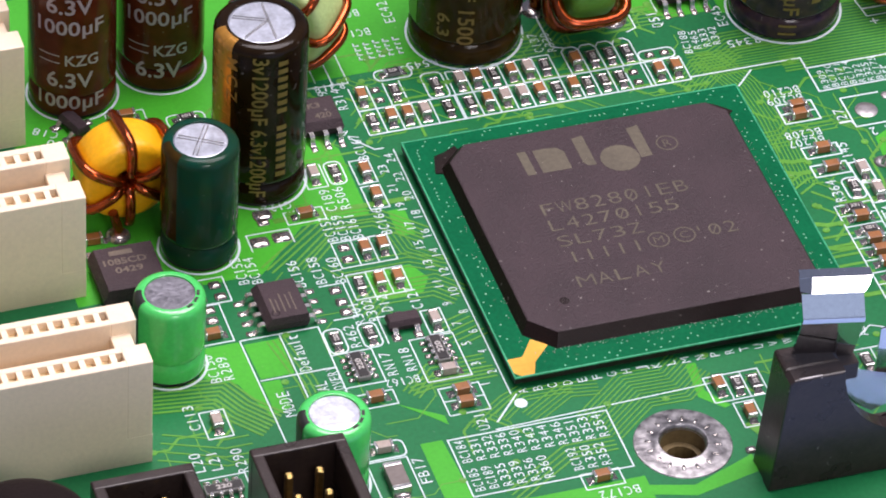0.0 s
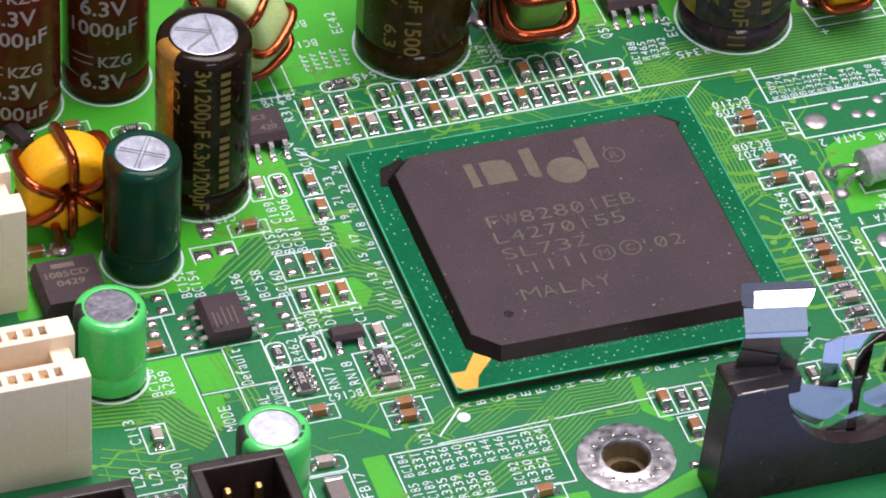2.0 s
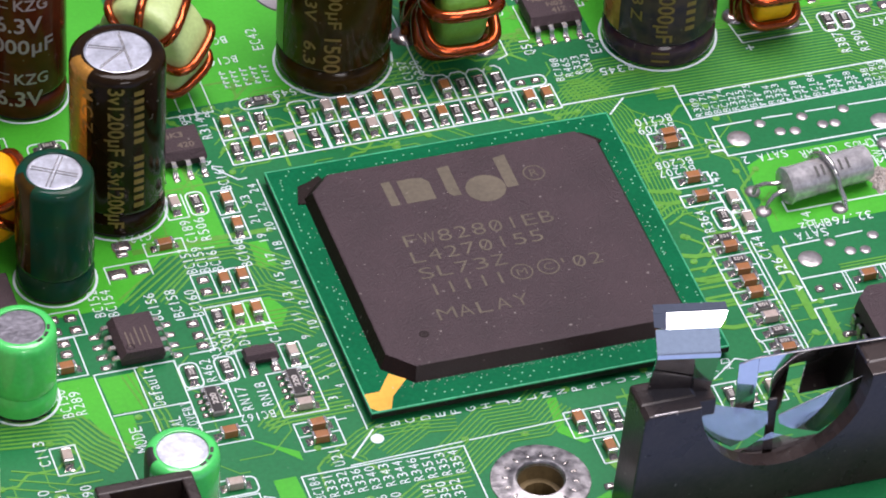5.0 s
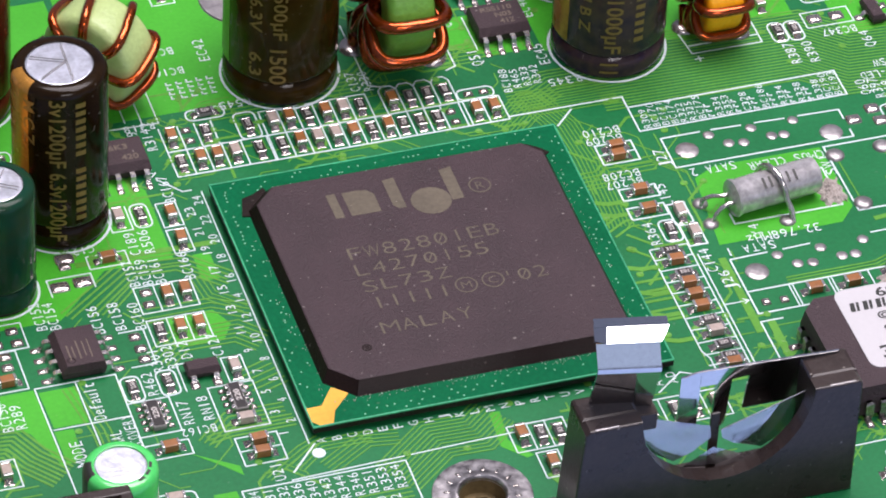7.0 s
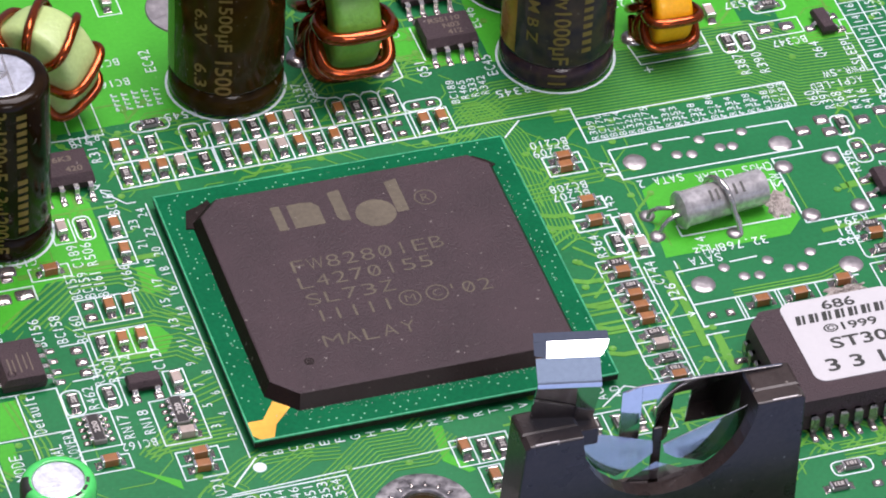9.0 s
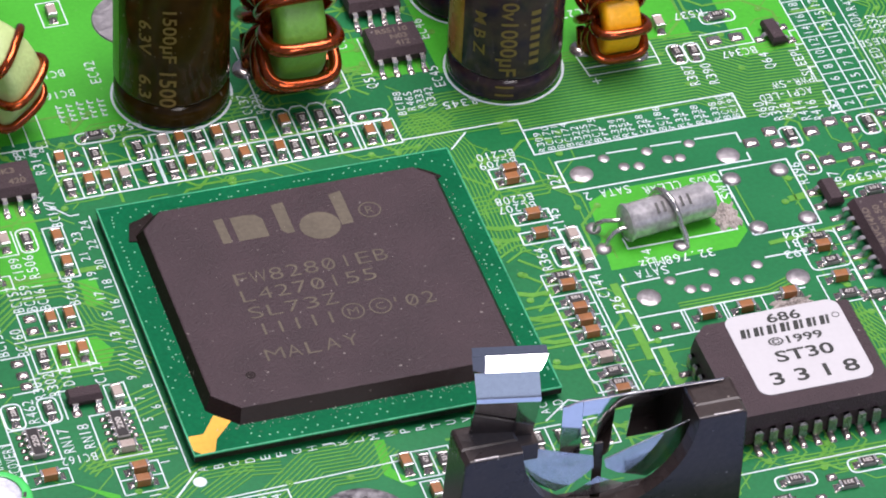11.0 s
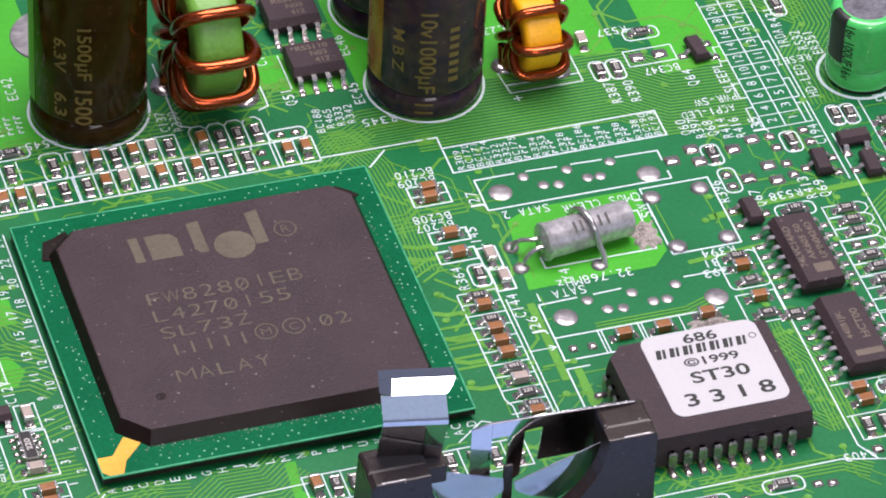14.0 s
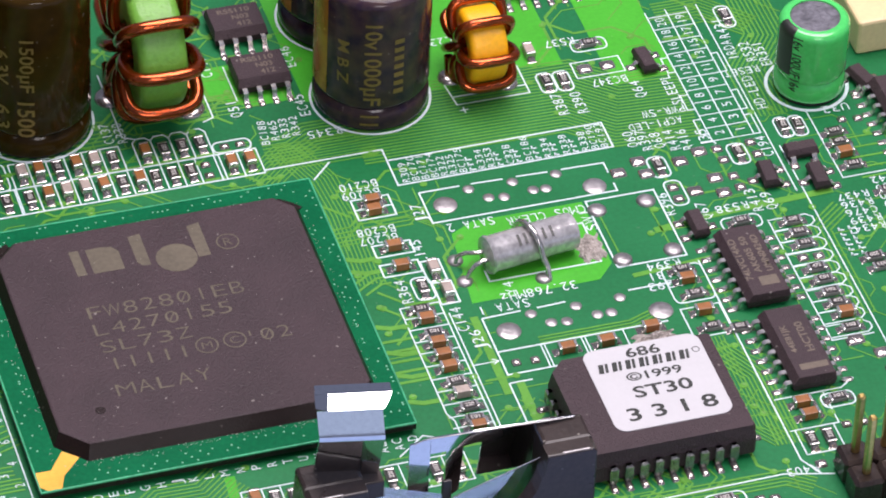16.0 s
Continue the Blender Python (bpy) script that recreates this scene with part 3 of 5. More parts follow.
def rounded(x0, x1, y0, y1, r=0.55, width=0.15):
    pts = []
    for cx, cy, a0 in ((x1 - r, y1 - r, 0), (x0 + r, y1 - r, 90), (x0 + r, y0 + r, 180), (x1 - r, y0 + r, 270)):
        pts += [(cx + r * math.cos(radians(a0 + 30 * k)), cy + r * math.sin(radians(a0 + 30 * k))) for k in range(4)]
    return outline(pts, width, True)


def silk_ring(x, y, r, width=0.22):
    r -= 0.1
    bm = lathe([(r + width, 0.0), (r + width, 0.045), (r, 0.045), (r, 0.0)], 48)
    bmesh.ops.translate(bm, verts=bm.verts, vec=(x, y, 0))
    return part("silkscreen_ring", bm, M_SILK, board)


def bars(x0, y0, nx, ny, sx, sy, w, h):
    """Lettering too small to read, as plain bars."""
    bm = bmesh.new()
    for i in range(nx):
        for j in range(ny):
            k = 0.75 + 0.25 * random.random()
            ww, hh = (w * k, h) if w > h else (w, h * k)
            prism([(x0 + i * sx, y0 + j * sy), (x0 + i * sx + ww, y0 + j * sy), (x0 + i * sx + ww, y0 + j * sy + hh), (x0 + i * sx, y0 + j * sy + hh)], 0.0, 0.045, bm)
    return part("silkscreen_bars", bm, M_SILK, board)


# ---- copper areas and traces ----
pour([(-32, 19), (-16, 19), (-13.5, 21.5), (-11, 24), (-5, 24), (-5, 33), (-7, 36), (-7, 60), (-32, 60)])
pour([(-6.4, 42.2), (8, 42.2), (8, 62), (-6.4, 62)])
pour([(33.8, 42.0), (52.5, 39.6), (52.5, 46), (48, 60), (33.8, 60)])
pour([(21.5, 48.5), (33.2, 48.5), (33.2, 42.6), (28.8, 42.6), (26.5, 44.5), (21.5, 44.5)])
pour([(40.9, 22.3), (43, 23.4), (52.8, 23.4), (52.8, 15.4), (51.2, 13.7), (40, 13.6)])
pour([(-20.0, 11.0), (-16.9, 11.0), (-16.9, 6.6), (-19.8, 6.6)])
pour([(-7.7, 13.3), (-3.6, 13.3), (-2.6, 15), (-3.6, 17), (-7.7, 17)])
pour([(-9.5, -4.2), (-7.6, -4.2), (-7.2, -11.6), (-2.5, -12.5), (7, -12.5), (7, -16), (-9.5, -16)])
pour([(-3.4, 20.6), (-1.9, 20.6), (-1.9, 24), (-3.4, 24)])
pour([(52.8, 41.6), (57, 41.2), (57, 55), (52.8, 55)])
pour([(60.4, 37.2), (66.2, 37.6), (66.2, 60), (60.4, 60)])
bundle([(36.6, 37.4), (56.0, 37.0), (59.6, 34.0), (66.0, 33.6)], 24, 0.40, 0.17)
bundle([(28.6, 36.4), (31, 36.4), (33, 37.6), (36.8, 37.6)], 9, 0.42)
bundle([(31.4, 24.5), (33.2, 24.5), (34, 25.2), (38.2, 25.2)], 4, 0.55)
bundle([(31.4, 17.5), (33.2, 18.6), (34.3, 18.6)], 3, 0.8, 0.22)
bundle([(31.4, 8.4), (34.4, 8.4)], 5, 1.25, 0.3)
bundle([(-30, 1), (-25, -1), (-22.6, -1)], 4, 1.0)
bundle([(-4, -12), (2, -8.2), (6, -8.2)], 4, 0.5)
bundle([(-9.6, 12), (-7.4, 14), (-2.4, 14), (-0.6, 12.2)], 6, 0.5)
bundle([(-10.2, 19), (-9.2, 17.6), (-3.6, 17.6), (-0.6, 16)], 4, 0.55)
bundle([(-3.4, 7.6), (-0.4, 8.6)], 6, 0.62)
bundle([(-8.4, 1.6), (-5.8, 4), (-1.2, 4)], 4, 0.5)
bundle([(57.6, 3.4), (59.8, -0.6), (59.8, -9)], 7, 0.36)
bundle([(39.6, 2.4), (39.6, 12)], 1, 0.5, 0.7)
bundle([(40.9, -2), (40.9, 3.6)], 1, 0.5, 0.7)
bundle([(53.7, 22.0), (53.8, 15.5)], 1, 0.5, 0.13)
bundle([(58.1, 22.1), (58.3, 15.6)], 1, 0.5, 0.13)
bundle([(44, 7.9), (52, 7.9), (55, 9)], 3, 0.36)
bundle([(74, 17.2), (71.2, 15), (71.2, 4)], 5, 0.42)
bundle([(46, -12.4), (58, -12.6), (60, -14)], 5, 0.4)
bundle([(3, 41.4), (16, 41.4), (18.4, 43.6), (30, 43.6)], 5, 0.5)
bundle([(12.5, 37.4), (26, 37.4)], 1, 0.4, 0.3)
bundle([(67, 45.6), (71, 45.6), (74.6, 42)], 8, 0.4)
bundle([(36, 55), (40, 60)], 5, 0.5)
bundle([(77, 22.8), (84, 22.8)], 5, 1.3, 0.2)


# runs of traces in front of and beside the large chip
bundle([(-4.8, -3.4), (-1.2, -0.9), (0.6, -0.1)], 3, 0.42, 0.13)
bundle([(-2.1, -2.9), (0.4, -0.9), (4.6, -0.9)], 4, 0.4, 0.12)
bundle([(0.2, -3.6), (4.1, -1.2), (6.8, -1.6)], 5, 0.42, 0.12)
bundle([(5.2, -6.2), (9.6, -2.7), (13.0, -2.8), (15.2, -1.0)], 12, 0.40, 0.13)
bundle([(-15.5, 19.35), (-9.2, 24.2), (-4.4, 23.9), (-1.0, 20.7)], 3, 0.55, 0.2)
bundle([(-13.6, 18.8), (-8.8, 22.9), (-5.1, 22.8), (-1.6, 19.6)], 2, 0.5, 0.2)
bundle([(-12.4, 18.5), (-9.0, 21.7)], 2, 0.5, 0.18)
bundle([(-13.2, 25.2), (-5.8, 25.2), (-1.0, 25.1)], 1, 0.5, 0.6)
bundle([(-3.7, 21.4), (-3.3, 18.8), (-0.8, 16.6)], 4, 0.42, 0.13)
bundle([(-31.5, 6.9), (-23.6, 5.9), (-22.4, 3.6), (-20.3, 1.2)], 8, 0.46, 0.24)
bundle([(-17.3, 11.0), (-16.2, 5.4), (-16.0, -0.6)], 4, 0.5, 0.16)
bundle([(-8.2, 2.2), (-6.2, 2.6), (-0.8, 2.6)], 4, 0.42, 0.18)
bundle([(27.0, 32.6), (30.2, 35.4), (38.0, 35.4)], 10, 0.36, 0.13)
bundle([(30.4, 36.4), (32.2, 31.8), (32.6, 27.0), (32.4, 18.0)], 9, 0.36, 0.13)
pour([(-24.4, 11.4), (-20.3, 11.4), (-19.9, 1.4), (-20.8, 3.8), (-21.8, 6.5), (-24.6, 8.1)])
pour([(-19.9, 6.2), (-18.3, 6.2), (-18.4, 2.8), (-19.8, 2.2)])
pour([(-10.0, 0.9), (-6.5, -1.5), (-6.5, -2.6), (-7.8, -1.2)])
pour([(14.7, -0.9), (14.4, -4.9), (16.1, -6.7), (16.7, -6.5), (15.2, -4.3), (15.6, -0.9)])
pour([(16.3, -12.4), (10.6, -14.6), (5.1, -13.1), (5.1, -14.2), (10.4, -15.8), (16.3, -14.4)])
bundle([(17.4, -8.8), (18.8, -12.0)], 1, 0.5, 0.9)
for y in (21.0, 19.4, 12.4, 9.2, 6.4, 3.2):
    bundle([(31.4, y + 0.5), (32.6, y), (34.2, y)], 1, 0.5, 0.5)
bundle([(57.9, 4.6), (57.9, -6.6), (59.2, -8.4)], 6, 0.34, 0.12)
for x in (44.9, 47.4, 49.9, 52.6):
    bundle([(x, -10.0), (x + 0.4, -11.2), (x - 0.8, -12.2)], 2, 0.5, 0.14)
bundle([(57.6, 18.3), (62.0, 18.9), (74.0, 19.4)], 1, 0.5, 0.7)
bundle([(54.0, 13.4), (61.0, 13.9)], 1, 0.5, 0.5)
bundle([(72.4, 30.0), (72.4, 36.4), (75.6, 40.4), (75.6, 48.0)], 10, 0.40, 0.16)


def routes(x0, x1, y0, y1, count, seed, width=0.13):
    """Loose routed traces that turn in steps of 45 degrees, each with a via at its end."""
    rng = random.Random(seed)
    bm = bmesh.new()
    ends = []
    for _ in range(count):
        x, y, d = rng.uniform(x0, x1), rng.uniform(y0, y1), rng.randrange(8)
        line = [(x, y)]
        for _ in range(rng.randint(2, 5)):
            n = rng.uniform(0.8, 3.6)
            x, y = x + n * math.cos(radians(45 * d)), y + n * math.sin(radians(45 * d))
            if not (x0 - 1 < x < x1 + 1 and y0 - 1 < y < y1 + 1):
                break
            line.append((x, y))
            d += rng.choice((-1, 1))
        if len(line) > 1:
            if min(math.hypot(a - HX, b - HY) for a, b in line) < 6.5:
                continue
            ribbon(line, width * rng.choice((1, 1, 1, 2)), 0.0, 0.022 + rng.uniform(0, 0.009), bm)
            ends.append(line[-1])
    tagged(part("routed_traces", bm, M_TRACE, board), kind="stuff")
    vias(*ends[::2])


routes(-31, -1.5, -14, 18, 26, 3, 0.11)
routes(-14, -1, 26, 42, 30, 4)
routes(17, 40, -14, -2, 34, 5)
routes(32, 41, -6, 32, 50, 6)
routes(-2, 29, 32, 44, 70, 7)
routes(40, 60, -15, 3, 45, 8)
routes(58, 84, -16, 30, 90, 9, 0.11)
routes(54, 84, 40, 58, 50, 11)
routes(16, 34, 41, 60, 40, 12)
random.seed(5)
vias(*[(random.uniform(-28, 82), random.uniform(-14, 44)) for _ in range(60)])

# ---- the large square chip ----
bga = thing("large_square_chip", 0, 0, 0, "large square chip with grey-black moulded top on a green carrier", "chip")
carrier = part("carrier", box(0, 31, 0, 31, 1.02, 1.2, 0.05, 1), M_SUB, bga, "green laminate carrier")
# lower layer coloured black to paint the shadow band below the carrier's edge
part("carrier_shadow_band", box(0.04, 30.96, 0.04, 30.96, 0.5, 1.02), M_MOLDG, bga, "lower laminate layer, darkened as the shadow under the carrier's edge")
bm = bmesh.new()
for i in range(24):
    for px, py in ((0.9 + 1.27 * i, 0.9), (0.9, 0.9 + 1.27 * i), (30.1, 0.9 + 1.27 * i)):
        bmesh.ops.create_icosphere(bm, subdivisions=1, radius=0.38, matrix=Matrix.Translation((px, py, 0.3)))
tagged(part("solder_ball", bm, M_TIN, bga), kind="stuff")


def cut_corners(x0, x1, y0, y1, bl, br, tr, tl):
    return [(x0 + bl, y0), (x1 - br, y0), (x1, y0 + br), (x1, y1 - tr), (x1 - tr, y1), (x0 + tl, y1), (x0, y1 - tl), (x0, y0 + bl)]


# sloping flank: same compound as the cap, its shade painted in by darker colour
part("mould_skirt", prism(cut_corners(2.25, 29.0, 2.55, 28.75, 2.3, 1.6, 1.6, 2.0), 1.2, 2.24, None, cut_corners(2.85, 28.45, 3.4, 28.15, 2.0, 1.3, 1.5, 1.9)), M_MOLDG, bga, "moulded flank, coloured near black to paint in its shade")
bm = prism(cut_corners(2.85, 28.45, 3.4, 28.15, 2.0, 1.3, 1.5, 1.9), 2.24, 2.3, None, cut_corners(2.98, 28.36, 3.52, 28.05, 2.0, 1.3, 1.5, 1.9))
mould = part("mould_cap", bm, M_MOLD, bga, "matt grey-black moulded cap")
for poly in ([(1.6, 26.2), (2.5, 26.0), (4.6, 28.3), (4.3, 29.3), (3.2, 28.7), (2.2, 28.4)], [(27.2, 28.72), (28.98, 27.2), (29.35, 27.5), (28.6, 28.3), (27.7, 29.0)], [(28.8, 4.6), (29.4, 4.2), (28.0, 2.6), (27.5, 2.4)]):
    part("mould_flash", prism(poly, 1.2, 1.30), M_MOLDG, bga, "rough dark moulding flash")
part("corner_mark", prism([(0.08, 0.7), (0.08, 2.3), (1.4, 2.3), (2.75, 4.2), (3.95, 3.2), (2.3, 1.5), (1.75, 0.08), (0.7, 0.08)], 1.2, 1.216), M_GOLD, bga, "gold-plated first-pin corner mark")
for a in ((0.0, 31.0, -0.02, 0.16), (0.0, 31.0, 30.84, 31.02), (-0.02, 0.14, 0.16, 30.84), (30.86, 31.02, 0.16, 30.84)):
    part("carrier_rim", box(*a, 1.05, 1.222, 0.03, 1), M_EDGE, carrier, "pale worn rim of the laminate")
bm = bmesh.new()
random.seed(11)
for side in range(4):
    for k in range(58):
        a = 1.2 + 28.6 * (k + random.uniform(-0.3, 0.3)) / 58
        d = random.choice((0.45, 0.9, 0.95, 1.4, 1.75))
        px, py = ((a, d), (31 - d, a), (a, 31 - d), (d, a))[side]
        if side in (0, 3) and a < 4.4 or random.random() < 0.25:
            continue
        prism([(px + 0.09 * math.cos(t), py + 0.09 * math.sin(t)) for t in (0.5, 1.55, 2.6, 3.65, 4.7, 5.75)], 1.2, 1.222, bm)
tagged(part("via_dot", bm, shade("pale_via", (0.16, 0.42, 0.26), 0.4), carrier), kind="stuff")
bm = bmesh.new()
for _ in range(240):
    a, off = random.uniform(2.5, 28.5), abs(random.gauss(0, 0.35))
    px, py = ((a, 2.55 - off), (2.3 - off, a), (29.0 + off, a))[random.choice((0, 0, 0, 1, 2))]
    bmesh.ops.create_icosphere(bm, subdivisions=1, radius=random.uniform(0.02, 0.06), matrix=Matrix.Translation((px, py, 1.23)))
for _ in range(150):
    bmesh.ops.create_icosphere(bm, subdivisions=1, radius=random.uniform(0.015, 0.04), matrix=Matrix.Translation((random.uniform(3.5, 28), random.uniform(4, 27.5), 2.3)))
tagged(part("dust_speck", bm, M_LINT, bga), kind="stuff")
ZT = 2.31
for text, x0, x1, y, h in (("FW82801EB", 8.45, 21.6, 18.15, 1.45), ("L4270155", 8.45, 20.0, 16.05, 1.4), ("SL73Z", 8.5, 16.05, 13.95, 1.35), ("02", 21.4, 23.9, 12.1, 1.4), ("MALAY", 8.6, 16.3, 8.75, 1.4)):
    write(text, (x0 + x1) / 2, y, ZT, x1 - x0, h, 0, M_INK, mould, bold=-0.012, even=True)
flat(20.5, 20.65, 12.25, 12.8, ZT + 0.004, M_INK, mould, "marking")
for x, y in ((21.93, 12.1), (14.97, 16.05), (16.53, 18.15)):
    slash = ribbon([(x - 0.25, y - 0.4), (x + 0.25, y + 0.4)], 0.12, ZT - 0.01, ZT + 0.002)
    part("marking", slash, M_INK, mould)
# a maker's name in the fourth line, as plain strokes
for k in range(5):
    flat(9.1 + 1.42 * k, 9.3 + 1.42 * k, 11.15, 12.5, ZT + 0.004, M_INK, mould, "marking")
write("M", 16.85, 12.05, ZT, 0.85, 0.8, 0, M_INK, mould, bold=-0.01)
write("C", 19.2, 12.1, ZT, 0.8, 0.85, 0, M_INK, mould, bold=-0.01)
write("R", 21.84, 23.8, ZT, 0.7, 0.9, 0, M_INK, mould, bold=-0.01)


def ring_mark(x, y, r, w, z, mat, parent):
    bm = lathe([(r, z - 0.01), (r, z), (r - w, z), (r - w, z - 0.01)], 32)
    bmesh.ops.translate(bm, verts=bm.verts, vec=(x, y, 0))
    return part("marking", bm, mat, parent)


for x, y, r in ((16.85, 12.05, 0.96), (19.2, 12.1, 0.96), (21.84, 23.8, 0.97), (6.62, 6.85, 0.42)):
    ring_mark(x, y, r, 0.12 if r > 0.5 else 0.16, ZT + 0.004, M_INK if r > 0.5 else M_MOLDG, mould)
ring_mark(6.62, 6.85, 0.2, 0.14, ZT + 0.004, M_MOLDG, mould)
# the maker's mark, as plain shapes: bars, an arch and a round
def mark(poly):
    part("marking", prism(poly, ZT - 0.006, ZT + 0.004), M_INK, mould)


mark([(8.8, 22.75), (9.6, 22.75), (9.55, 25.85), (8.75, 25.85)])
mark([(10.2, 22.75), (12.8, 22.75), (12.8, 25.0), (12.3, 25.65), (11.4, 25.8), (10.15, 25.75)])
mark([(13.95, 23.2), (14.3, 22.7), (15.0, 22.65), (15.0, 26.6), (13.95, 26.45)])
mark([(17.25 + 1.75 * math.cos(radians(20 * k)), 22.95 + 1.72 * math.sin(radians(20 * k))) for k in range(18)])
mark([(19.05, 22.55), (20.1, 22.6), (20.1, 26.75), (19.0, 26.5)])

# ---- upright capacitors ----
F = 250.0
cap = electrolytic(-12.9, 31.1, 4.05, 17.3, M_SLV_BLK, "tall black and gold electrolytic capacitor standing on the board", vent=None, stripe=((176, 216),), stripe_mat=M_BAND,
                   words=(("3v1200\u00b5F", F + 1, 12.9, 7.2, 1.75, -90, M_STRIPE), ("6.3v1200\u00b5F", F + 1, 5.0, 7.4, 1.75, -90, M_STRIPE), ("M C Z", F - 33, 13.6, 4.6, 1.15, -90, M_STRIPE)))
print_bars(cap, 4.05, F + 31, 3.4, 7, 0.9, 0.5, 0.85, M_STRIPE)
print_bars(cap, 4.05, F + 31, 10.4, 7, 0.9, 0.5, 0.85, M_STRIPE)
kcut = bmesh.new()
for a, b in (((-2.2, 1.3), (0.6, 0.1)), ((0.6, 0.1), (-1.9, -1.6)), ((0.6, -2.3), (0.7, 2.3))):
    for e in (-0.13, 0.13):
        ribbon([(a[0] + e * 0.5, a[1] + e), (b[0] + e * 0.5, b[1] + e)], 0.09, 17.19, 17.24, kcut)
part("vent_groove", kcut, M_LEAD, cap)
silk_ring(-12.9, 31.1, 4.2)
for cx, cy, low, rest in ((-25.3, 46.2, 1.9, True), (-16.9, 47.8, 0.0, False)):
    lines = [("6.3V", F + 2, low + 2.6, 4.2, 1.7, 0, M_PALEINK), ("KZG", F + 18, low + 4.8, 3.0, 1.2, 0, M_PALEINK), ("1000\u00b5F", F + 3, low + 8.2, 6.2, 1.9, 0, M_PALEINK), ("6.3V", F + 2, low + 10.7, 4.2, 1.7, 0, M_PALEINK), ("KZG", F + 18, low + 12.9, 3.0, 1.2, 0, M_PALEINK)]
    if rest:
        lines.append(("1000\u00b5F", F + 3, low, 6.2, 1.8, 0, M_PALEINK))
    cap = electrolytic(cx, cy, 3.85, 20.0, M_SLV_BRN, "tall glossy brown electrolytic capacitor with pale print", vent="k", words=lines)
    for zz in (low + 4.4, low + 12.5):
        for dz in (0.0, 0.8):
            print_bars(cap, 3.85, F - 26, zz + dz, 1, 2.0, 0.12, 1, M_PALEINK)
    silk_ring(cx, cy, 4.0)
electrolytic(-20.25, 23.7, 3.3, 12.0, M_SLV_DKG, "glossy dark green electrolytic capacitor with a crossed vent", turn=40, vent="x", stripe=((130, 178),), stripe_mat=M_SLV_OLV)
silk_ring(-20.25, 23.7, 3.45)
cap = electrolytic(10.5, 45.3, 5.05, 17.4, M_SLV_OLV, "wide olive-black electrolytic capacitor with gold print", vent="k", stripe=((168, 192),), stripe_mat=M_MIDG,
                   words=(("1500\u00b5F", F + 1, 10.4, 5.6, 1.5, -90, M_STRIPE), ("1500", F + 1, 4.6, 3.8, 1.5, -90, M_STRIPE), ("6.3V", F - 22, 10.0, 3.6, 1.2, -90, M_STRIPE), ("6.3", F - 22, 4.6, 2.6, 1.2, -90, M_STRIPE)))
silk_ring(10.5, 45.3, 5.2)
for cx, cy in ((39.5, 41.4), (39.6, 52.6)):
    cap = electrolytic(cx, cy, 5.05, 14.2, M_SLV_PUR, "wide dark purple electrolytic capacitor with gold print", vent="k", stripe=((172, 204),), stripe_mat=M_BAND,
                       words=(("10v1000\u00b5F", F + 2, 7.5, 8.8, 1.85, -90, M_STRIPE), ("M B Z", F - 26, 7.4, 4.6, 1.1, -90, M_STRIPE), ("11", F + 2, 1.4, 1.1, 1.6, -90, M_STRIPE)))
    print_bars(cap, 5.05, F + 30, 4.2, 7, 0.9, 0.5, 0.9, M_STRIPE)
    silk_ring(cx, cy, 5.2)
electrolytic(76.8, 33.0, 3.12, 7.8, M_SLV_GREEN, "short bright green electrolytic capacitor with black print", vent=None, stripe=((176, 214),), stripe_mat=M_DARKINK,
             words=(("16v 100UF16v", F - 27, 4.4, 5.9, 0.95, -90, M_DARKINK),), top_mat=M_ALUD)
silk_ring(76.7, 33.1, 3.5, 0.3)
for cx, cy, hh, top_mat in ((-26.6, 10.4, 8.0, M_ALUD), (-17.83, -6.75, 8.0, M_ALU)):
    cap = electrolytic(cx, cy, 3.0, hh, M_SLV_GREEN, "short bright green electrolytic capacitor with a grey top", vent=None, stripe=((158, 196),), stripe_mat=M_DARKINK, top_mat=top_mat)
    for a in (300, 322, 344):
        bm = bmesh.new()
        c, s = math.cos(radians(a)), math.sin(radians(a))
        ribbon([(c * 2.3 - s * 0.3, s * 2.3 + c * 0.3), (c * 2.3 + s * 0.3, s * 2.3 - c * 0.3)], 0.25, hh, hh + 0.02, bm)
        part("marking", bm, M_DARKINK, cap)
    silk_ring(cx, cy, 3.15)

# ---- ring-core inductors ----
toroid(-25.3, 29.5, 4.1, 1.1, 4.4, 0.46, 6, M_YEL, "yellow ring-core inductor wound with copper wire", 0, 3, 0.2, 32)
toroid(-5.7, 45.6, 4.6, 1.4, 4.6, 0.42, 8, M_PALE, "pale green ring-core inductor wound with copper wire", -48, 10, 0.2, 10)
toroid(20.8, 45.2, 5.6, 2.2, 4.3, 0.58, 9, M_MIDG, "green ring-core inductor wound with thick copper wire", 90, 0, 0.0, 8, 360.0, 0.35)
toroid(49.1, 40.9, 3.4, 1.5, 3.4, 0.45, 7, M_YEL, "small yellow ring-core inductor wound with copper wire", 90, 0, 0.0, 12, 360.0, 0.12)

# ---- chips with leads ----
soic(-15.95, 14.0, 0, 8, "small black eight-lead chip with faint marking", (), bars=((-0.95, -0.83, -1.6, 0.2), (-0.55, -0.45, -1.4, 0.0), (-0.1, 0.02, -1.6, 0.6), (0.4, 0.5, -1.3, 0.4), (0.85, 0.95, -1.6, 0.6)))
soic(-6.4, 36.5, 90, 8, "small black eight-lead power chip with faint marking", (("P6K3", 0.7, 0.2, 2.2, 0.7, -90), ("420", -0.7, -0.8, 1.5, 0.7, -90)), dot=False)
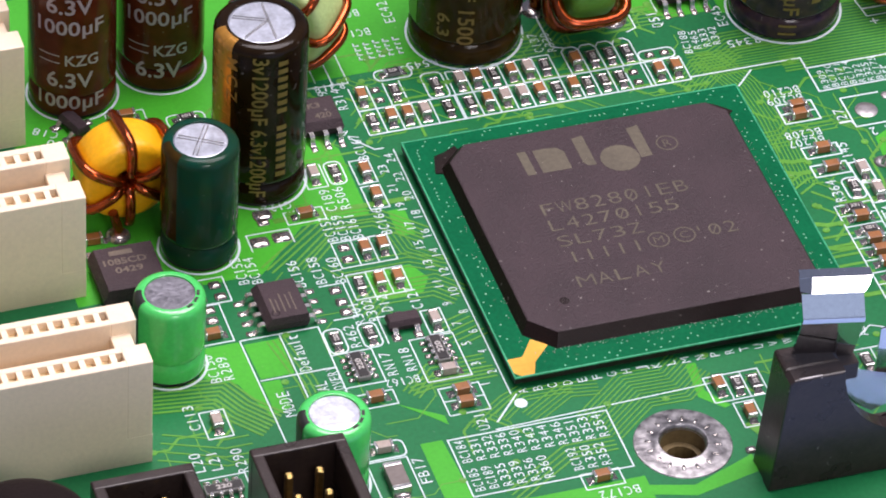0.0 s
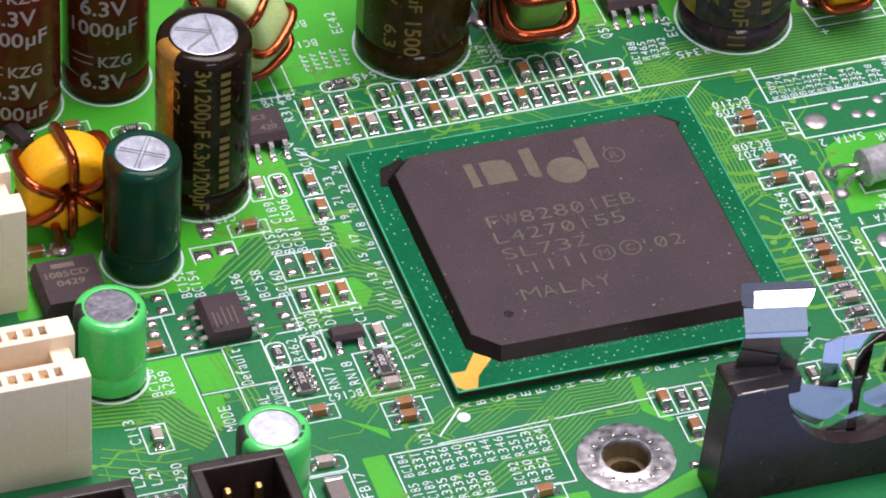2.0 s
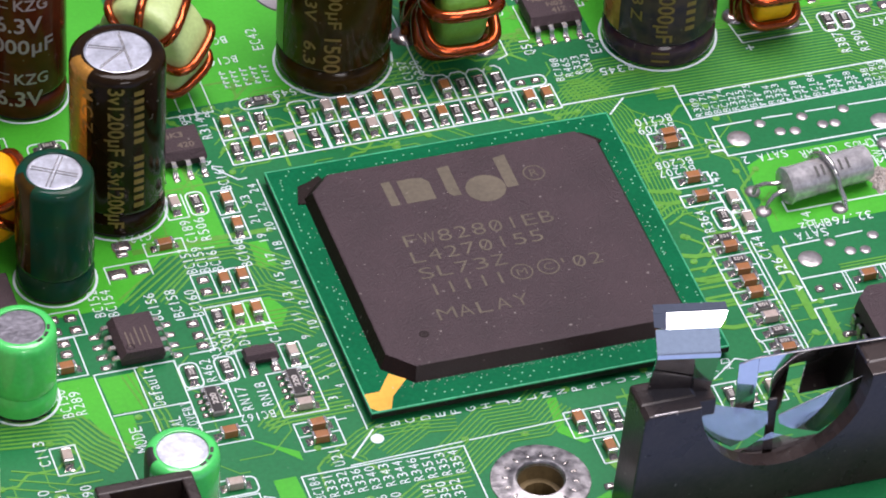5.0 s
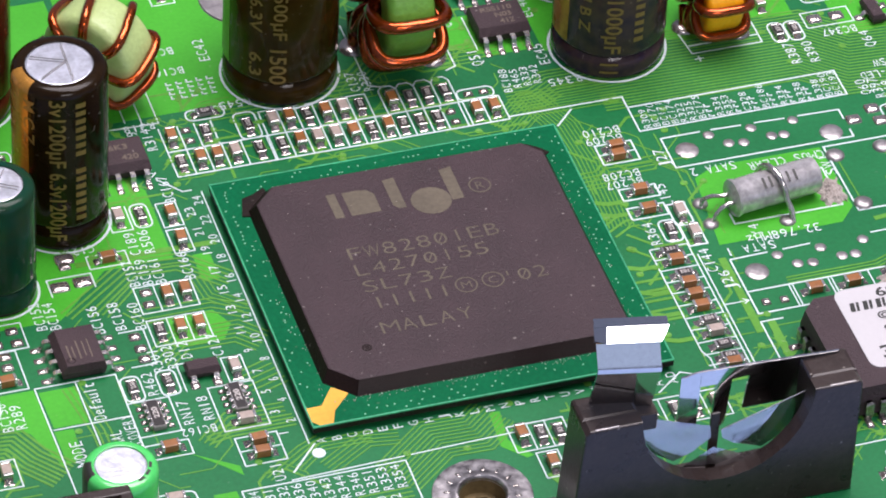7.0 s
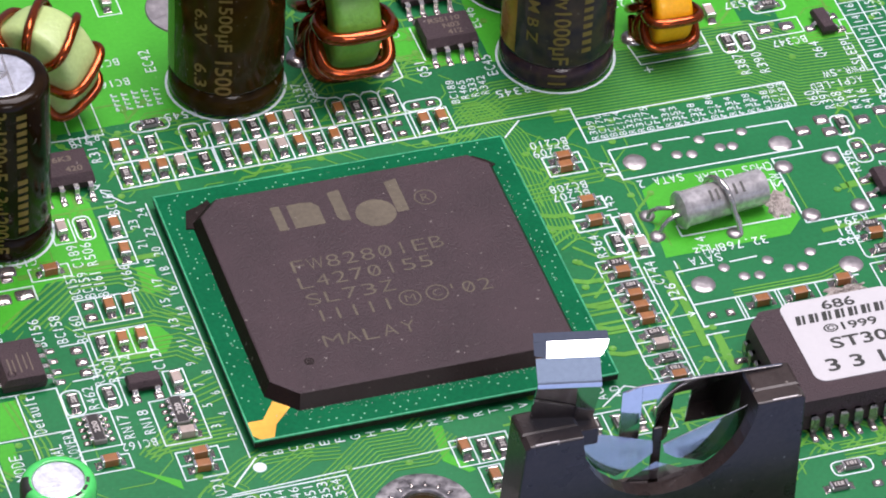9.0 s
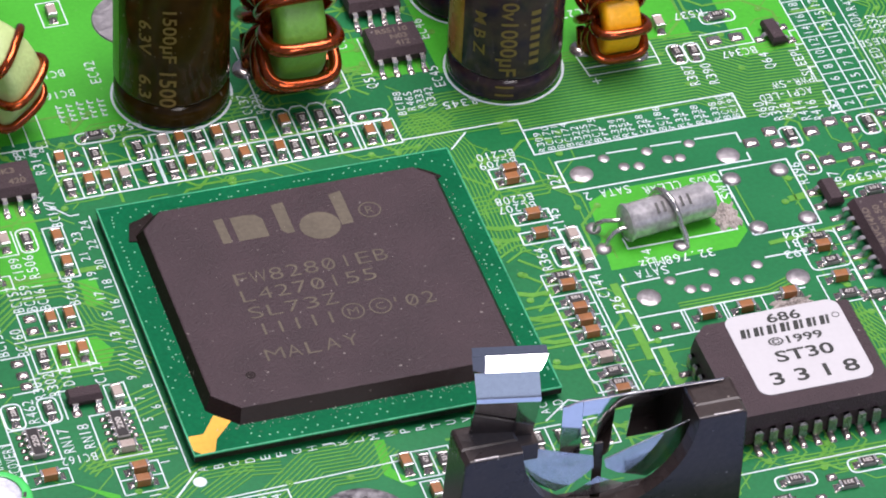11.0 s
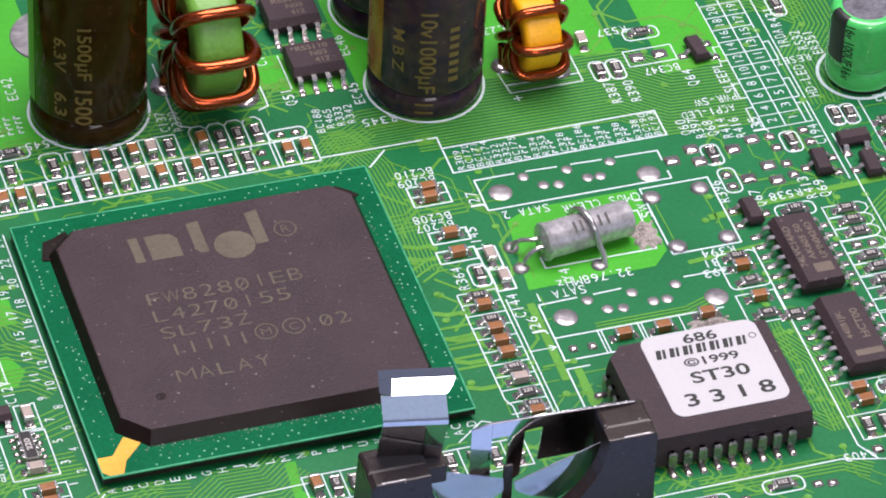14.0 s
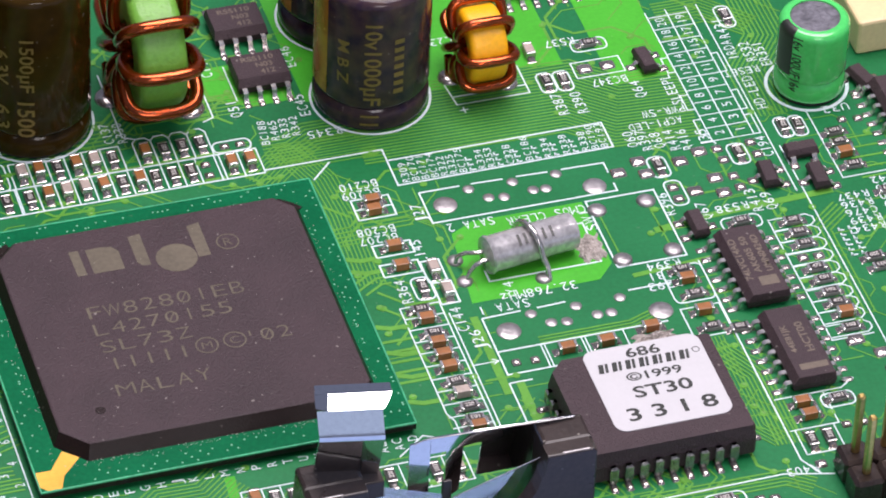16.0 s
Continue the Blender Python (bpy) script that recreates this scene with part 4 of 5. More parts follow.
soic(30.85, 45.9, 90, 8, "small black eight-lead power chip with faint marking", (("RSS110", 1.0, 0.0, 2.9, 0.62, -90), ("N03", 0.1, -0.4, 1.5, 0.62, -90), ("412", -0.8, -0.5, 1.3, 0.62, -90)), dot=False)
soic(30.6, 52.7, 90, 8, "small black eight-lead power chip with faint marking", (("RSS110", 1.0, 0.0, 2.9, 0.62, -90), ("N03", 0.1, -0.4, 1.5, 0.62, -90), ("412", -0.8, -0.5, 1.3, 0.62, -90)), dot=False)
soic(63.6, 11.1, 0, 14, "black fourteen-lead logic chip with brown marking", (("74LVC14AD", -1.0, 0.2, 5.2, 0.62, 90), ("AK605 50", 0.0, 0.6, 4.6, 0.62, 90), ("UMN0424D", 1.0, 0.6, 4.6, 0.62, 90)), dot=False, bars=((-0.3, 1.3, -3.3, -2.2),))
soic(63.8, 0.7, 0, 14, "black fourteen-lead logic chip with brown marking", (("44E81JK", -0.6, 0.4, 4.6, 0.7, 90), ("HCT00", 0.7, 0.4, 3.6, 0.7, 90)), dot=False, bars=((-0.9, 1.5, -3.4, -2.7),))
soic(83.4, 26.6, 0, 14, "black fourteen-lead chip beside the green capacitor", (), dot=True)
soic(57.4, 52.6, 90, 14, "black many-lead chip at the far side of the board", (), dot=False)
reg = thing("voltage_regulator", -27.3, 20.5, 0, "flat black voltage regulator with brown printed digits", "regulator")
part("body", ic_body(5.6, 5.6, 0.1, 2.3, 0.3), M_MOLD, reg)
flat(-1.2, 0.8, 1.55, 2.1, 2.315, M_INKD, reg, "marking")
write("1085CD", -0.1, 0.75, 2.315, 3.7, 0.75, 0, M_INKD, reg)
write("0429", 0.0, -0.35, 2.315, 2.4, 0.75, 0, M_INKD, reg)
ring_mark(0.4, -1.7, 0.6, 0.12, 2.32, M_MOLD, reg)
part("tab", box(-2.6, 2.6, 2.8, 4.4, 0.02, 0.6, 0.08, 1), M_LEAD, reg)
for s in (-1, 1):
    part("lead", box(s * 2.2 - 0.4, s * 2.2 + 0.4, -5.0, -2.8, 0.05, 0.5, 0.08, 1), M_LEAD, reg)
for x, y, a in ((-6.5, 9.8, 90), (63.9, 39.2, 184), (61.1, 17.6, 0), (69.1, 22.1, 176), (73.2, 20.8, 178), (72.9, 24.4, 90), (81.4, 32.1, 15)):
    sot23(x, y, a)
array(-4.6, 6.0, 90, "220")
array(-11.6, 5.7, 90, "220")
array(-26.4, -5.2, 0, "220")

# ---- socketed memory chip with its label ----
plcc = thing("memory_chip", 49.4, -3.9, 0, "rectangular black memory chip with folded leads and a white label", "chip")
bm = prism(cut_corners(-7.1, 7.1, -5.75, 5.9, 0.2, 0.2, 0.2, 1.2), 0.5, 2.0)
prism(cut_corners(-7.1, 7.1, -5.75, 5.9, 0.2, 0.2, 0.2, 1.2), 2.0, 3.35, bm, cut_corners(-6.9, 6.9, -5.5, 5.7, 0.2, 0.2, 0.2, 1.2))
part("body", bm, M_MOLD, plcc)


def j_lead(x, y, ax, ay):
    """A folded lead on the side that faces (ax, ay)."""
    bm = bmesh.new()
    path = [(-0.35, 2.05), (0.28, 2.05), (0.45, 1.9), (0.47, 0.75), (0.36, 0.32), (0.05, 0.1), (-0.4, 0.08)]
    rows = []
    for i, (d, z) in enumerate(path):
        w = 0.36 if 1 < i < 4 else 0.24
        rows.append([bm.verts.new((x + ax * d - ay * w * e, y + ay * d + ax * w * e, z)) for e in (-1, 1)])
    for a, b in zip(rows, rows[1:]):
        bm.faces.new((a[0], a[1], b[1], b[0]))
    bmesh.ops.solidify(bm, geom=bm.faces[:], thickness=0.12)
    return bm


for i in range(9):
    xx = (i - 4) * 1.27
    for s in (-1, 1):
        yy = -5.75 if s < 0 else 5.9
        part("lead", j_lead(xx, yy, 0, s), M_LEAD, plcc)
        heap = blob(0.65, 1.2, 0.3)
        bmesh.ops.translate(heap, verts=heap.verts, vec=(xx, yy + s * 0.6, 0))
        part("solder", heap, M_TIN, plcc, smooth=True)
for i in range(7):
    yy = (i - 3) * 1.27
    for s in (-1, 1):
        part("lead", j_lead(s * 7.1, yy, s, 0), M_LEAD, plcc)
        heap = blob(1.2, 0.65, 0.3)
        bmesh.ops.translate(heap, verts=heap.verts, vec=(s * 7.7, yy, 0))
        part("solder", heap, M_TIN, plcc, smooth=True)
pts = []
for cx, cy, a0 in ((4.9, 5.0, 0), (-3.05, 5.0, 90), (-3.05, -2.65, 180), (4.9, -2.65, 270)):
    pts += [(cx + 1.0 * math.cos(radians(a0 + 18 * k)), cy + 1.0 * math.sin(radians(a0 + 18 * k))) for k in range(6)]
sticker = part("label", prism(pts, 3.35, 3.43), M_PAPER, plcc, "white paper label with black print")
for text, x, y, w, h in (("686", 0.95, 5.0, 3.4, 1.1), ("\u00a91999", 1.0, 2.25, 5.0, 1.0), ("ST30", 1.15, 0.45, 5.8, 1.35), ("3 3 1 8", 1.15, -1.95, 9.2, 1.5)):
    write(text, x, y, 3.435, w, h, 0, M_DARKINK, sticker, bold=0.02)
for i in range(7):
    x = -3.3 + i * 1.15
    part("marking", prism([(x, 3.2), (x + 0.42, 3.2), (x + 0.62, 4.25), (x + 0.2, 4.25)], 3.428, 3.438), M_DARKINK, sticker)
    part("marking", prism([(x + 0.55, 3.2), (x + 0.8, 3.2), (x + 1.0, 4.25), (x + 0.75, 4.25)], 3.428, 3.438), M_DARKINK, sticker)
ring_mark(5.2, 4.05, 0.33, 0.08, 3.438, M_DARKINK, sticker)

# ---- crystal lying on the board ----
xt = thing("quartz_crystal", 46.24, 17.73, 0, "silver can crystal lying under a wire strap, leads bent down", "crystal", turn=8.3)
bm = lathe([(0, -4.1), (1.2, -4.1), (1.35, -4.0), (1.62, -4.0), (1.7, -3.85), (1.62, -3.6), (1.58, -3.5), (1.6, 3.7), (1.5, 4.0), (1.2, 4.1), (0, 4.1)], 40)
bmesh.ops.rotate(bm, verts=bm.verts, matrix=Matrix.Rotation(radians(90), 3, "Y"))
bmesh.ops.translate(bm, verts=bm.verts, vec=(0, 0, 1.75))
part("can", bm, M_GREY, xt, smooth=True)
for yy, ty in ((0.55, 1.75), (-0.55, -0.55)):
    part("lead", tube([(-4.0, yy, 1.75), (-4.6, yy, 1.8), (-5.3, (yy + ty) / 2, 1.55), (-5.8, ty, 0.9), (-6.0, ty, 0.0)], 0.2, 8), M_LEAD, xt, smooth=True)
arc = [(0.45, -3.1, 0.0), (0.45, -2.6, 1.0)] + [(0.35 - 0.1 * k, 1.95 * math.cos(radians(200 - 22 * k)), 1.75 + 1.95 * math.sin(radians(200 - 22 * k))) for k in range(1, 9)] + [(-0.5, 2.3, 1.0), (-0.5, 2.5, 0.0)]
part("strap", tube(arc, 0.26, 10), M_LEAD, xt, "tinned wire strap", smooth=True)
for x, tt in ((-1.4, 0.5), (-0.8, 0.7), (0.9, 0.9), (1.6, 0.5)):
    bm = box(-0.12, 0.12, -0.5, 0.5, 1.595, 1.61)
    bmesh.ops.rotate(bm, verts=bm.verts, matrix=Matrix.Rotation(radians(28), 3, "X"))
    bmesh.ops.translate(bm, verts=bm.verts, vec=(x, 0, 1.75))
    part("marking", bm, M_DARKINK, xt)
for rx, ry, rw, rd, what in ((51.6, 17.6, 1.1, 1.6, "dusty grey flux residue patch beside the crystal"), (53.2, 5.4, 1.7, 0.9, "dusty grey flux residue patch beside the memory chip")):
    bm = bmesh.new()
    bmesh.ops.create_grid(bm, x_segments=24, y_segments=24, size=1.0)
    for v in bm.verts:
        edge = max(0.0, 1 - max(abs(v.co.x), abs(v.co.y)) ** 4)
        v.co = (rx + v.co.x * rw * (1 + 0.12 * math.sin(9 * v.co.y)), ry + v.co.y * rd * (1 + 0.15 * math.sin(7 * v.co.x)), 0.03 + edge * (0.25 + 0.22 * random.random()))
    tagged(link("flux_residue", bm, M_LINT), what, "residue")

# ---- coin-cell holder ----
hold = thing("battery_holder", 0, 0, 0, "empty black upright coin-cell holder with bright spring contacts", "battery holder")
H = 12.0
for low, high in (((16.15, 21.6), (16.85, 21.65)), ((36.1, 40.1), (36.05, 40.0))):
    bm = prism([(low[0], -15.62), (low[1], -15.62), (low[1], -12.9), (low[0], -12.9)], 0, H - 0.01, None, [(high[0], -15.62), (high[1], -15.62), (high[1], -12.9), (high[0], -12.9)])
    bmesh.ops.bevel(bm, geom=[e for e in bm.edges if all(v.co.y > -13 or v.co.z > 11 for v in e.verts)], offset=0.3, segments=2, affect="EDGES", profile=0.5)
    part("end_block", bm, M_BLACK, hold)
arcpts = [(28.75 + 7.2 * math.cos(radians(180 + 9 * k)), H + 7.9 * math.sin(radians(180 + 9 * k))) for k in range(21)]
bm = bmesh.new()
shape = [(16.05, 0.0), (40.1, 0.0), (40.0, H - 0.35), (39.65, H)] + arcpts[::-1] + [(17.2, H), (16.82, H - 0.35)]
fr = [bm.verts.new((x, -17.0, z)) for x, z in shape]
bk = [bm.verts.new((x, -15.6, z)) for x, z in shape]
bm.faces.new(fr)
bm.faces.new(bk[::-1])
for i in range(len(fr)):
    bm.faces.new((fr[i], fr[(i + 1) % len(fr)], bk[(i + 1) % len(fr)], bk[i]))
bmesh.ops.bevel(bm, geom=[e for e in bm.edges if all(v.co.y < -16.9 for v in e.verts)], offset=0.16, segments=2, affect="EDGES", profile=0.5)
part("front_wall", bm, M_BLACK, hold)
# added black block, mostly hidden, for the tab's lower part to reflect
part("tab_reflection_block", box(21.6, 23.3, -15.6, -13.0, 9.6, H - 0.6, 0.1, 1), M_BLACK, hold)
part("floor", box(21.6, 36.1, -15.6, -12.9, 0, 2.4), M_BLACK, hold)


def sheet(rows, thick=0.22):
    bm = bmesh.new()
    grid = [[bm.verts.new(p) for p in r] for r in rows]
    for a, b in zip(grid, grid[1:]):
        for i in range(len(a) - 1):
            bm.faces.new((a[i], a[i + 1], b[i + 1], b[i]))
    bmesh.ops.recalc_face_normals(bm, faces=bm.faces)
    bmesh.ops.solidify(bm, geom=bm.faces[:], thickness=thick)
    return bm


# the tall tab: leans forward from the block, then back, with a flared lip
tab = [(-14.0, 11.2), (-14.4, 12.6), (-14.74, 13.8), (-15.1, 15.0), (-15.45, 16.2), (-15.58, 16.6), (-15.52, 16.8), (-15.2, 17.5), (-14.66, 18.75)]
part("contact_tab", sheet([[(18.1 + 4.9 * k / 6, y + 0.35 - 1.0 * k / 6, z) for k in range(7)] for y, z in tab]), M_STEEL, hold, "bright bent steel tab", smooth=True)
lip = [(18.1, 23.1, -14.66, 18.75), (18.15, 23.6, -14.24, 19.25), (18.2, 23.9, -13.82, 19.75)]
part("tab_lip", sheet([[(a + (b - a) * k / 6, y + 0.35 - 0.2 * (a - 18.1) - 0.2 * (b - a) * k / 6 + (0.32 if k == 0 else 0.0), z) for k in range(7)] for a, b, y, z in lip]), M_STEEL, hold, "bright flared steel lip")
lip = [(18.2, 23.9, -13.82, 19.75), (18.25, 23.9, -13.2, 20.12)]
part("tab_top", sheet([[(a + (b - a) * k / 6, y + 0.35 - 0.2 * (a - 18.1) - 0.2 * (b - a) * k / 6, z) for k in range(7)] for a, b, y, z in lip]), M_STEEL, hold, "turned-back top edge of the tab")


def rear(x, z):
    """A point of the rear plate, which bows away from the cell."""
    return (x, -13.5 + (0.02 if x < 29 else min(0.19, 0.02 + 0.08 * (x - 29))) * (12.8 - z), z)


def plate(x0, x1, z0, z1, tilt=0.0, n=6):
    rows = []
    for k in range(n + 1):
        f = k / n
        rows.append([rear(x0 + (x1 - x0) * j / 6, z0 + (z1 + tilt * j / 6 - z0) * f) for j in range(7)])
    return sheet(rows, 0.16)


for x0, x1, z0, z1, tilt in ((25.9, 27.6, 6.9, 12.45, 0.35), (28.9, 30.35, 5.8, 11.2, -0.15), (31.85, 39.3, 6.8, 12.6, -0.45), (27.55, 31.9, 11.1, 12.8, -0.2)):
    part("contact_plate", plate(x0, x1, z0, z1, tilt), M_STEEL, hold, "polished steel contact plate", smooth=True)
edge = [rear(26.2, 12.5), rear(27.0, 12.85), rear(31.9, 12.62), rear(39.2, 12.18)]
part("plate_edge", tube([(x, y - 0.05, z) for x, y, z in edge], 0.04, 8), M_DULL, hold, "bright cut edge of the plate", smooth=True)
for poly in ([(22.1, 10.4), (28.15, 8.15), (28.2, 6.95), (26.6, 5.85), (25.1, 5.3), (23.2, 6.6), (22.3, 8.6)], [(29.05, 7.55), (36.5, 10.0), (36.0, 8.2), (34.6, 6.3), (32.6, 5.1), (30.2, 6.0), (29.2, 6.7)], [(25.8, 4.5), (28.5, 6.0), (31.0, 4.7), (28.4, 4.1)]):
    lean = 0.10
    bm = bmesh.new()
    bm.faces.new([bm.verts.new((x, -15.0 + (z - 8) * lean, z)) for x, z in poly])
    bmesh.ops.solidify(bm, geom=bm.faces[:], thickness=0.16)
    part("spring_leaf", bm, M_STEEL, hold, "bright steel spring leaf")
for a, b in (((29.0, 7.6), (36.5, 10.05)),):
    part("leaf_edge", tube([(x, -15.04 + (z - 8) * 0.1, z) for x, z in (a, b)], 0.05, 8), M_LEAD, hold, "bright cut edge of a leaf", smooth=True)
part("stem", box(28.3, 29.1, -14.6, -14.3, 2.4, 9.0, 0.1, 2), M_BLACK, hold, "dark post between the leaves")
for x0, x1 in ((17.6, 19.6), (37.2, 39.4)):
    part("worn_corner", box(x0, x1, -16.9, -16.72, H - 0.12, H + 0.02, 0.06, 2), M_DULL, hold, "worn shiny corner")

# ---- plated screw hole ----
rim = thing("screw_hole_ring", HX, HY, 0, "tinned ring round a screw hole, marked by teeth", "screw hole", kind="structure")
part("ring", lathe([(4.1, 0.0), (4.05, 0.08), (3.7, 0.12), (2.9, 0.10), (2.55, 0.16), (2.25, 0.30), (2.05, 0.30), (1.93, 0.18), (1.88, -0.2)], 64), M_RING, rim, smooth=True)
for k in range(16):
    a = radians(22.5 * k + 4)
    bm = blob(0.62, 0.26, 0.1)
    bmesh.ops.rotate(bm, verts=bm.verts, matrix=Matrix.Rotation(a, 3, "Z"))
    bmesh.ops.translate(bm, verts=bm.verts, vec=(2.85 * math.cos(a), 2.85 * math.sin(a), 0.085))
    part("tooth", bm, M_TIN, rim, smooth=True)
rim2 = thing("screw_hole_ring", 10.0, 56.0, 0, "tinned ring round a screw hole near the wide capacitor", "screw hole", kind="structure")
part("ring", lathe([(3.8, 0.0), (3.7, 0.15), (2.4, 0.18), (0, 0.1)], 40), M_DULL, rim2, smooth=True)


# ---- white card slots ----
def card_slot(y0):
    ob = thing("card_slot", -31.0, y0, 0, "cream plastic expansion card slot with gold contacts", "slot", "expansion card slots")
    x0, x1, W, HT = -80.0, 0.0, 7.4, 11.0
    part("base", box(x0, x1, 0, W, 0, 3.0), M_CREAM, ob)
    part("end_wall", box(-2.2, -0.5, 2.2, W - 2.2, 3.0, HT - 1.3, 0.12, 2), M_CREAM, ob)
    for a, b in ((0.0, 2.3), (W - 2.3, W)):
        part("end_post", box(-2.15, x1, a, b, 2.95, HT, 0.12, 2), M_CREAM, ob)
    for a, b in ((0.0, 0.7), (1.7, 2.3), (W - 2.3, W - 1.7), (W - 0.7, W)):
        part("wall", box(x0, -2.1, a, b, 2.9, HT - 0.004, 0.06, 1), M_CREAM, ob)
    for row, (a, b) in enumerate(((0.7, 1.7), (W - 1.7, W - 0.7))):
        for i in range(16):
            xx = -2.7 - i * 1.27
            part("divider", box(xx - 0.52, xx - 0.02, a, b, 3.0, HT - 0.06), M_CREAM, ob)
            # shallow tan floor, its colour standing in for light on the opening's inner walls
            part("lit_cavity_floor", box(xx - 1.27, xx - 0.54, a, b, 3.0, HT - 0.75), M_CREAM2, ob)
    return ob


first = card_slot(-0.35)
for y0 in (20.2, 40.4):
    copy_thing(first, pose(-31.0 * MM, y0 * MM, 0))


# ---- shrouded headers and pin headers ----
def shroud(x0, x1, y0, y1, h, label, pins):
    ob = thing("shrouded_header", (x0 + x1) / 2, (y0 + y1) / 2, 0, label, "connector", "shrouded headers")
    w, d = (x1 - x0) / 2, (y1 - y0) / 2
    part("floor", box(-w, w, -d, d, 0, 1.8), M_BLACK, ob)
    for a in ((-w, w, d - 1.0, d), (-w, w, -d, -d + 1.0), (-w, -w + 1.0, -d + 0.9, d - 0.9), (w - 1.0, w, -d + 0.9, d - 0.9)):
        part("wall", box(*a, 1.7, h, 0.15, 2), M_BLACK, ob)
    for px, py in pins:
        part("pin", box(px - 0.32, px + 0.32, py - 0.32, py + 0.32, 1.6, h - 1.2, 0.14, 1), M_BRASS, ob)
    return ob


shroud(-25.6, -17.8, -20.6, -9.0, 8.0, "black shrouded connector with gold pins", [(sx * 1.27, 3.4 - 2.54 * i) for sx in (-1, 1) for i in range(4)])
shroud(-38.6, -30.3, -20.6, -9.2, 8.0, "black shrouded connector with gold pins", [(sx * 1.27, 3.4 - 2.54 * i) for sx in (-1, 1) for i in range(4)])
knob = thing("round_plug", -44.82, -13.37, 0, "dark grey round plug with a worn matt top", "plug")
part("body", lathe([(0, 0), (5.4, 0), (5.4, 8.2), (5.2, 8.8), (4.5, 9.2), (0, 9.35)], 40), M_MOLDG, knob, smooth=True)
ph = thing("pin_header", 64.6, -14.8, 0, "black pin header with tall gold pins", "connector")
for i in range(3):
    for j in range(2):
        part("base", box(-2.5 + i * 2.54, 0.0 + i * 2.54, -2.5 + j * 2.54 - 0.02, 0.0 + j * 2.54 - 0.04, 0, 2.5, 0.3, 1), M_BLACK, ph)
        part("pin", box(-1.57 + i * 2.54, -0.93 + i * 2.54, -1.57 + j * 2.54, -0.93 + j * 2.54, 2.4, 8.6, 0.15, 1), M_BRASS, ph)
plug = thing("power_connector", 88.8, 40.7, 0, "yellowed cream plastic connector with metal pins", "connector")
part("body", box(-6.5, 12, -5, 5, 0, 3.6, 0.3, 2), M_CREAM2, plug)
part("back_wall", box(-6.5, 12, 3.6, 5.0, 3.5, 9.5, 0.3, 2), M_CREAM2, plug)
for i in range(3):
    part("pin", box(-4.4 + i * 3, -3.6 + i * 3, -0.4, 0.4, 3.5, 9.0, 0.15, 1), M_LEAD, plug)

# ---- rows of small parts behind the chip ----
passives("resistor", 90, (-1.1, 35.5), (5.9, 35.6), (7.9, 35.6), (15.95, 35.55), (20.35, 35.5), (21.9, 35.5), (18.8, 35.5))
passives("brown", 90, (0.6, 35.6), (2.1, 35.6), (9.5, 35.6), (14.3, 35.55), (17.45, 35.55), (25.5, 35.6), (27.1, 35.6))
passives("grey", 90, (3.7, 35.6), (11.1, 35.6), (12.7, 35.6))
pads(0.9, 0.7, (23.3, 36.1), (23.3, 34.7), (0.4, 39.6), (0.4, 38.2), (25.5, 38.0), (26.9, 38.0))
passives("resistor", 90, (2.0, 38.9), (5.75, 38.8), (11.1, 38.8), (15.9, 38.8), (20.4, 38.8), (22.0, 38.8), (23.6, 38.8))
passives("brown", 90, (-1.1, 38.9), (9.45, 38.8), (12.7, 38.8), (18.75, 38.8))
passives("grey", 90, (7.95, 38.8), (14.3, 38.8))
passives("resistor", 0, (2.6, 41.4))
passives("grey", 90, (3.1, 58.4))
frame_box(2.1, 4.2, 56.8, 60.2, 0.13)
# ---- left of the chip ----
passives("brown", 90, (-6.8, 19.6), (-5.2, 19.7), (-3.8, 29.3), (-3.8, 26.0), (-6.8, 15.4), (-5.2, 15.4))
passives("grey", 90, (-8.2, 30.0), (-3.8, 9.6), (-24.8, 2.4))
passives("resistor", 90, (-6.3, 29.9), (-9.5, 9.4), (-12.5, 9.4), (-8.5, 15.5))
passives("brown", 0, (-10.4, 25.2), (-4.3, 0.8), (-4.4, -0.7), (-11.4, 1.8), (-22.2, 12.6), (3.5, -11.9), (-28.7, 26.6), (-21.7, 41.6))
passives("grey", 0, (-4.6, 3.4), (-12.6, -4.1))
passives("resistor", 0, (-16.7, 40.1))
sot23(-26.4, 41.4, 20)
rounded(-18.4, -15.0, 39.3, 40.9)
frame_box(-23.4, -20.0, 40.8, 42.4, 0.13)
silk("R50", -28.2, 39.6, 2.2, 0.9, 150)
silk("C18", -29.0, 41.4, 2.2, 0.9, 150)
repeat(("ferrite", ""), -12.7, -8.0, 90, lambda: passive("ferrite"))
pads(1.1, 0.9, (-14.1, 25.3), (-8.4, 20.4), (-8.5, 18.9), (-21.8, 18.8), (-20.3, 18.7), (-21.9, 17.3), (-20.2, 17.2), (-21.6, 15.8), (-21.7, 14.5), (-10.6, 13.9), (-10.6, 12.6), (-10.7, 15.4))
pads(1.7, 1.3, (-15.1, 22.9), (-13.1, 23.1), (-13.9, 26.2))
# ---- in front of the chip ----
passives("brown", 90, (16.4, -4.2), (17.8, -8.0))
passives("resistor", 90, (18.0, -4.4), (19.5, -4.6), (27.5, -4.4), (29.5, -4.6), (31.2, -4.6))
passives("grey", 90, (33.0, -4.8))
passives("resistor", 0, (46.0, -14.2), (52.4, -13.8), (50.0, -15.8), (44.2, -16.2), (18.0, -12.4))
pads(0.95, 0.75, (47.4, -16.6), (49, -14.6), (55.2, -14.4), (56.4, -14.6), (16.4, -12.0))
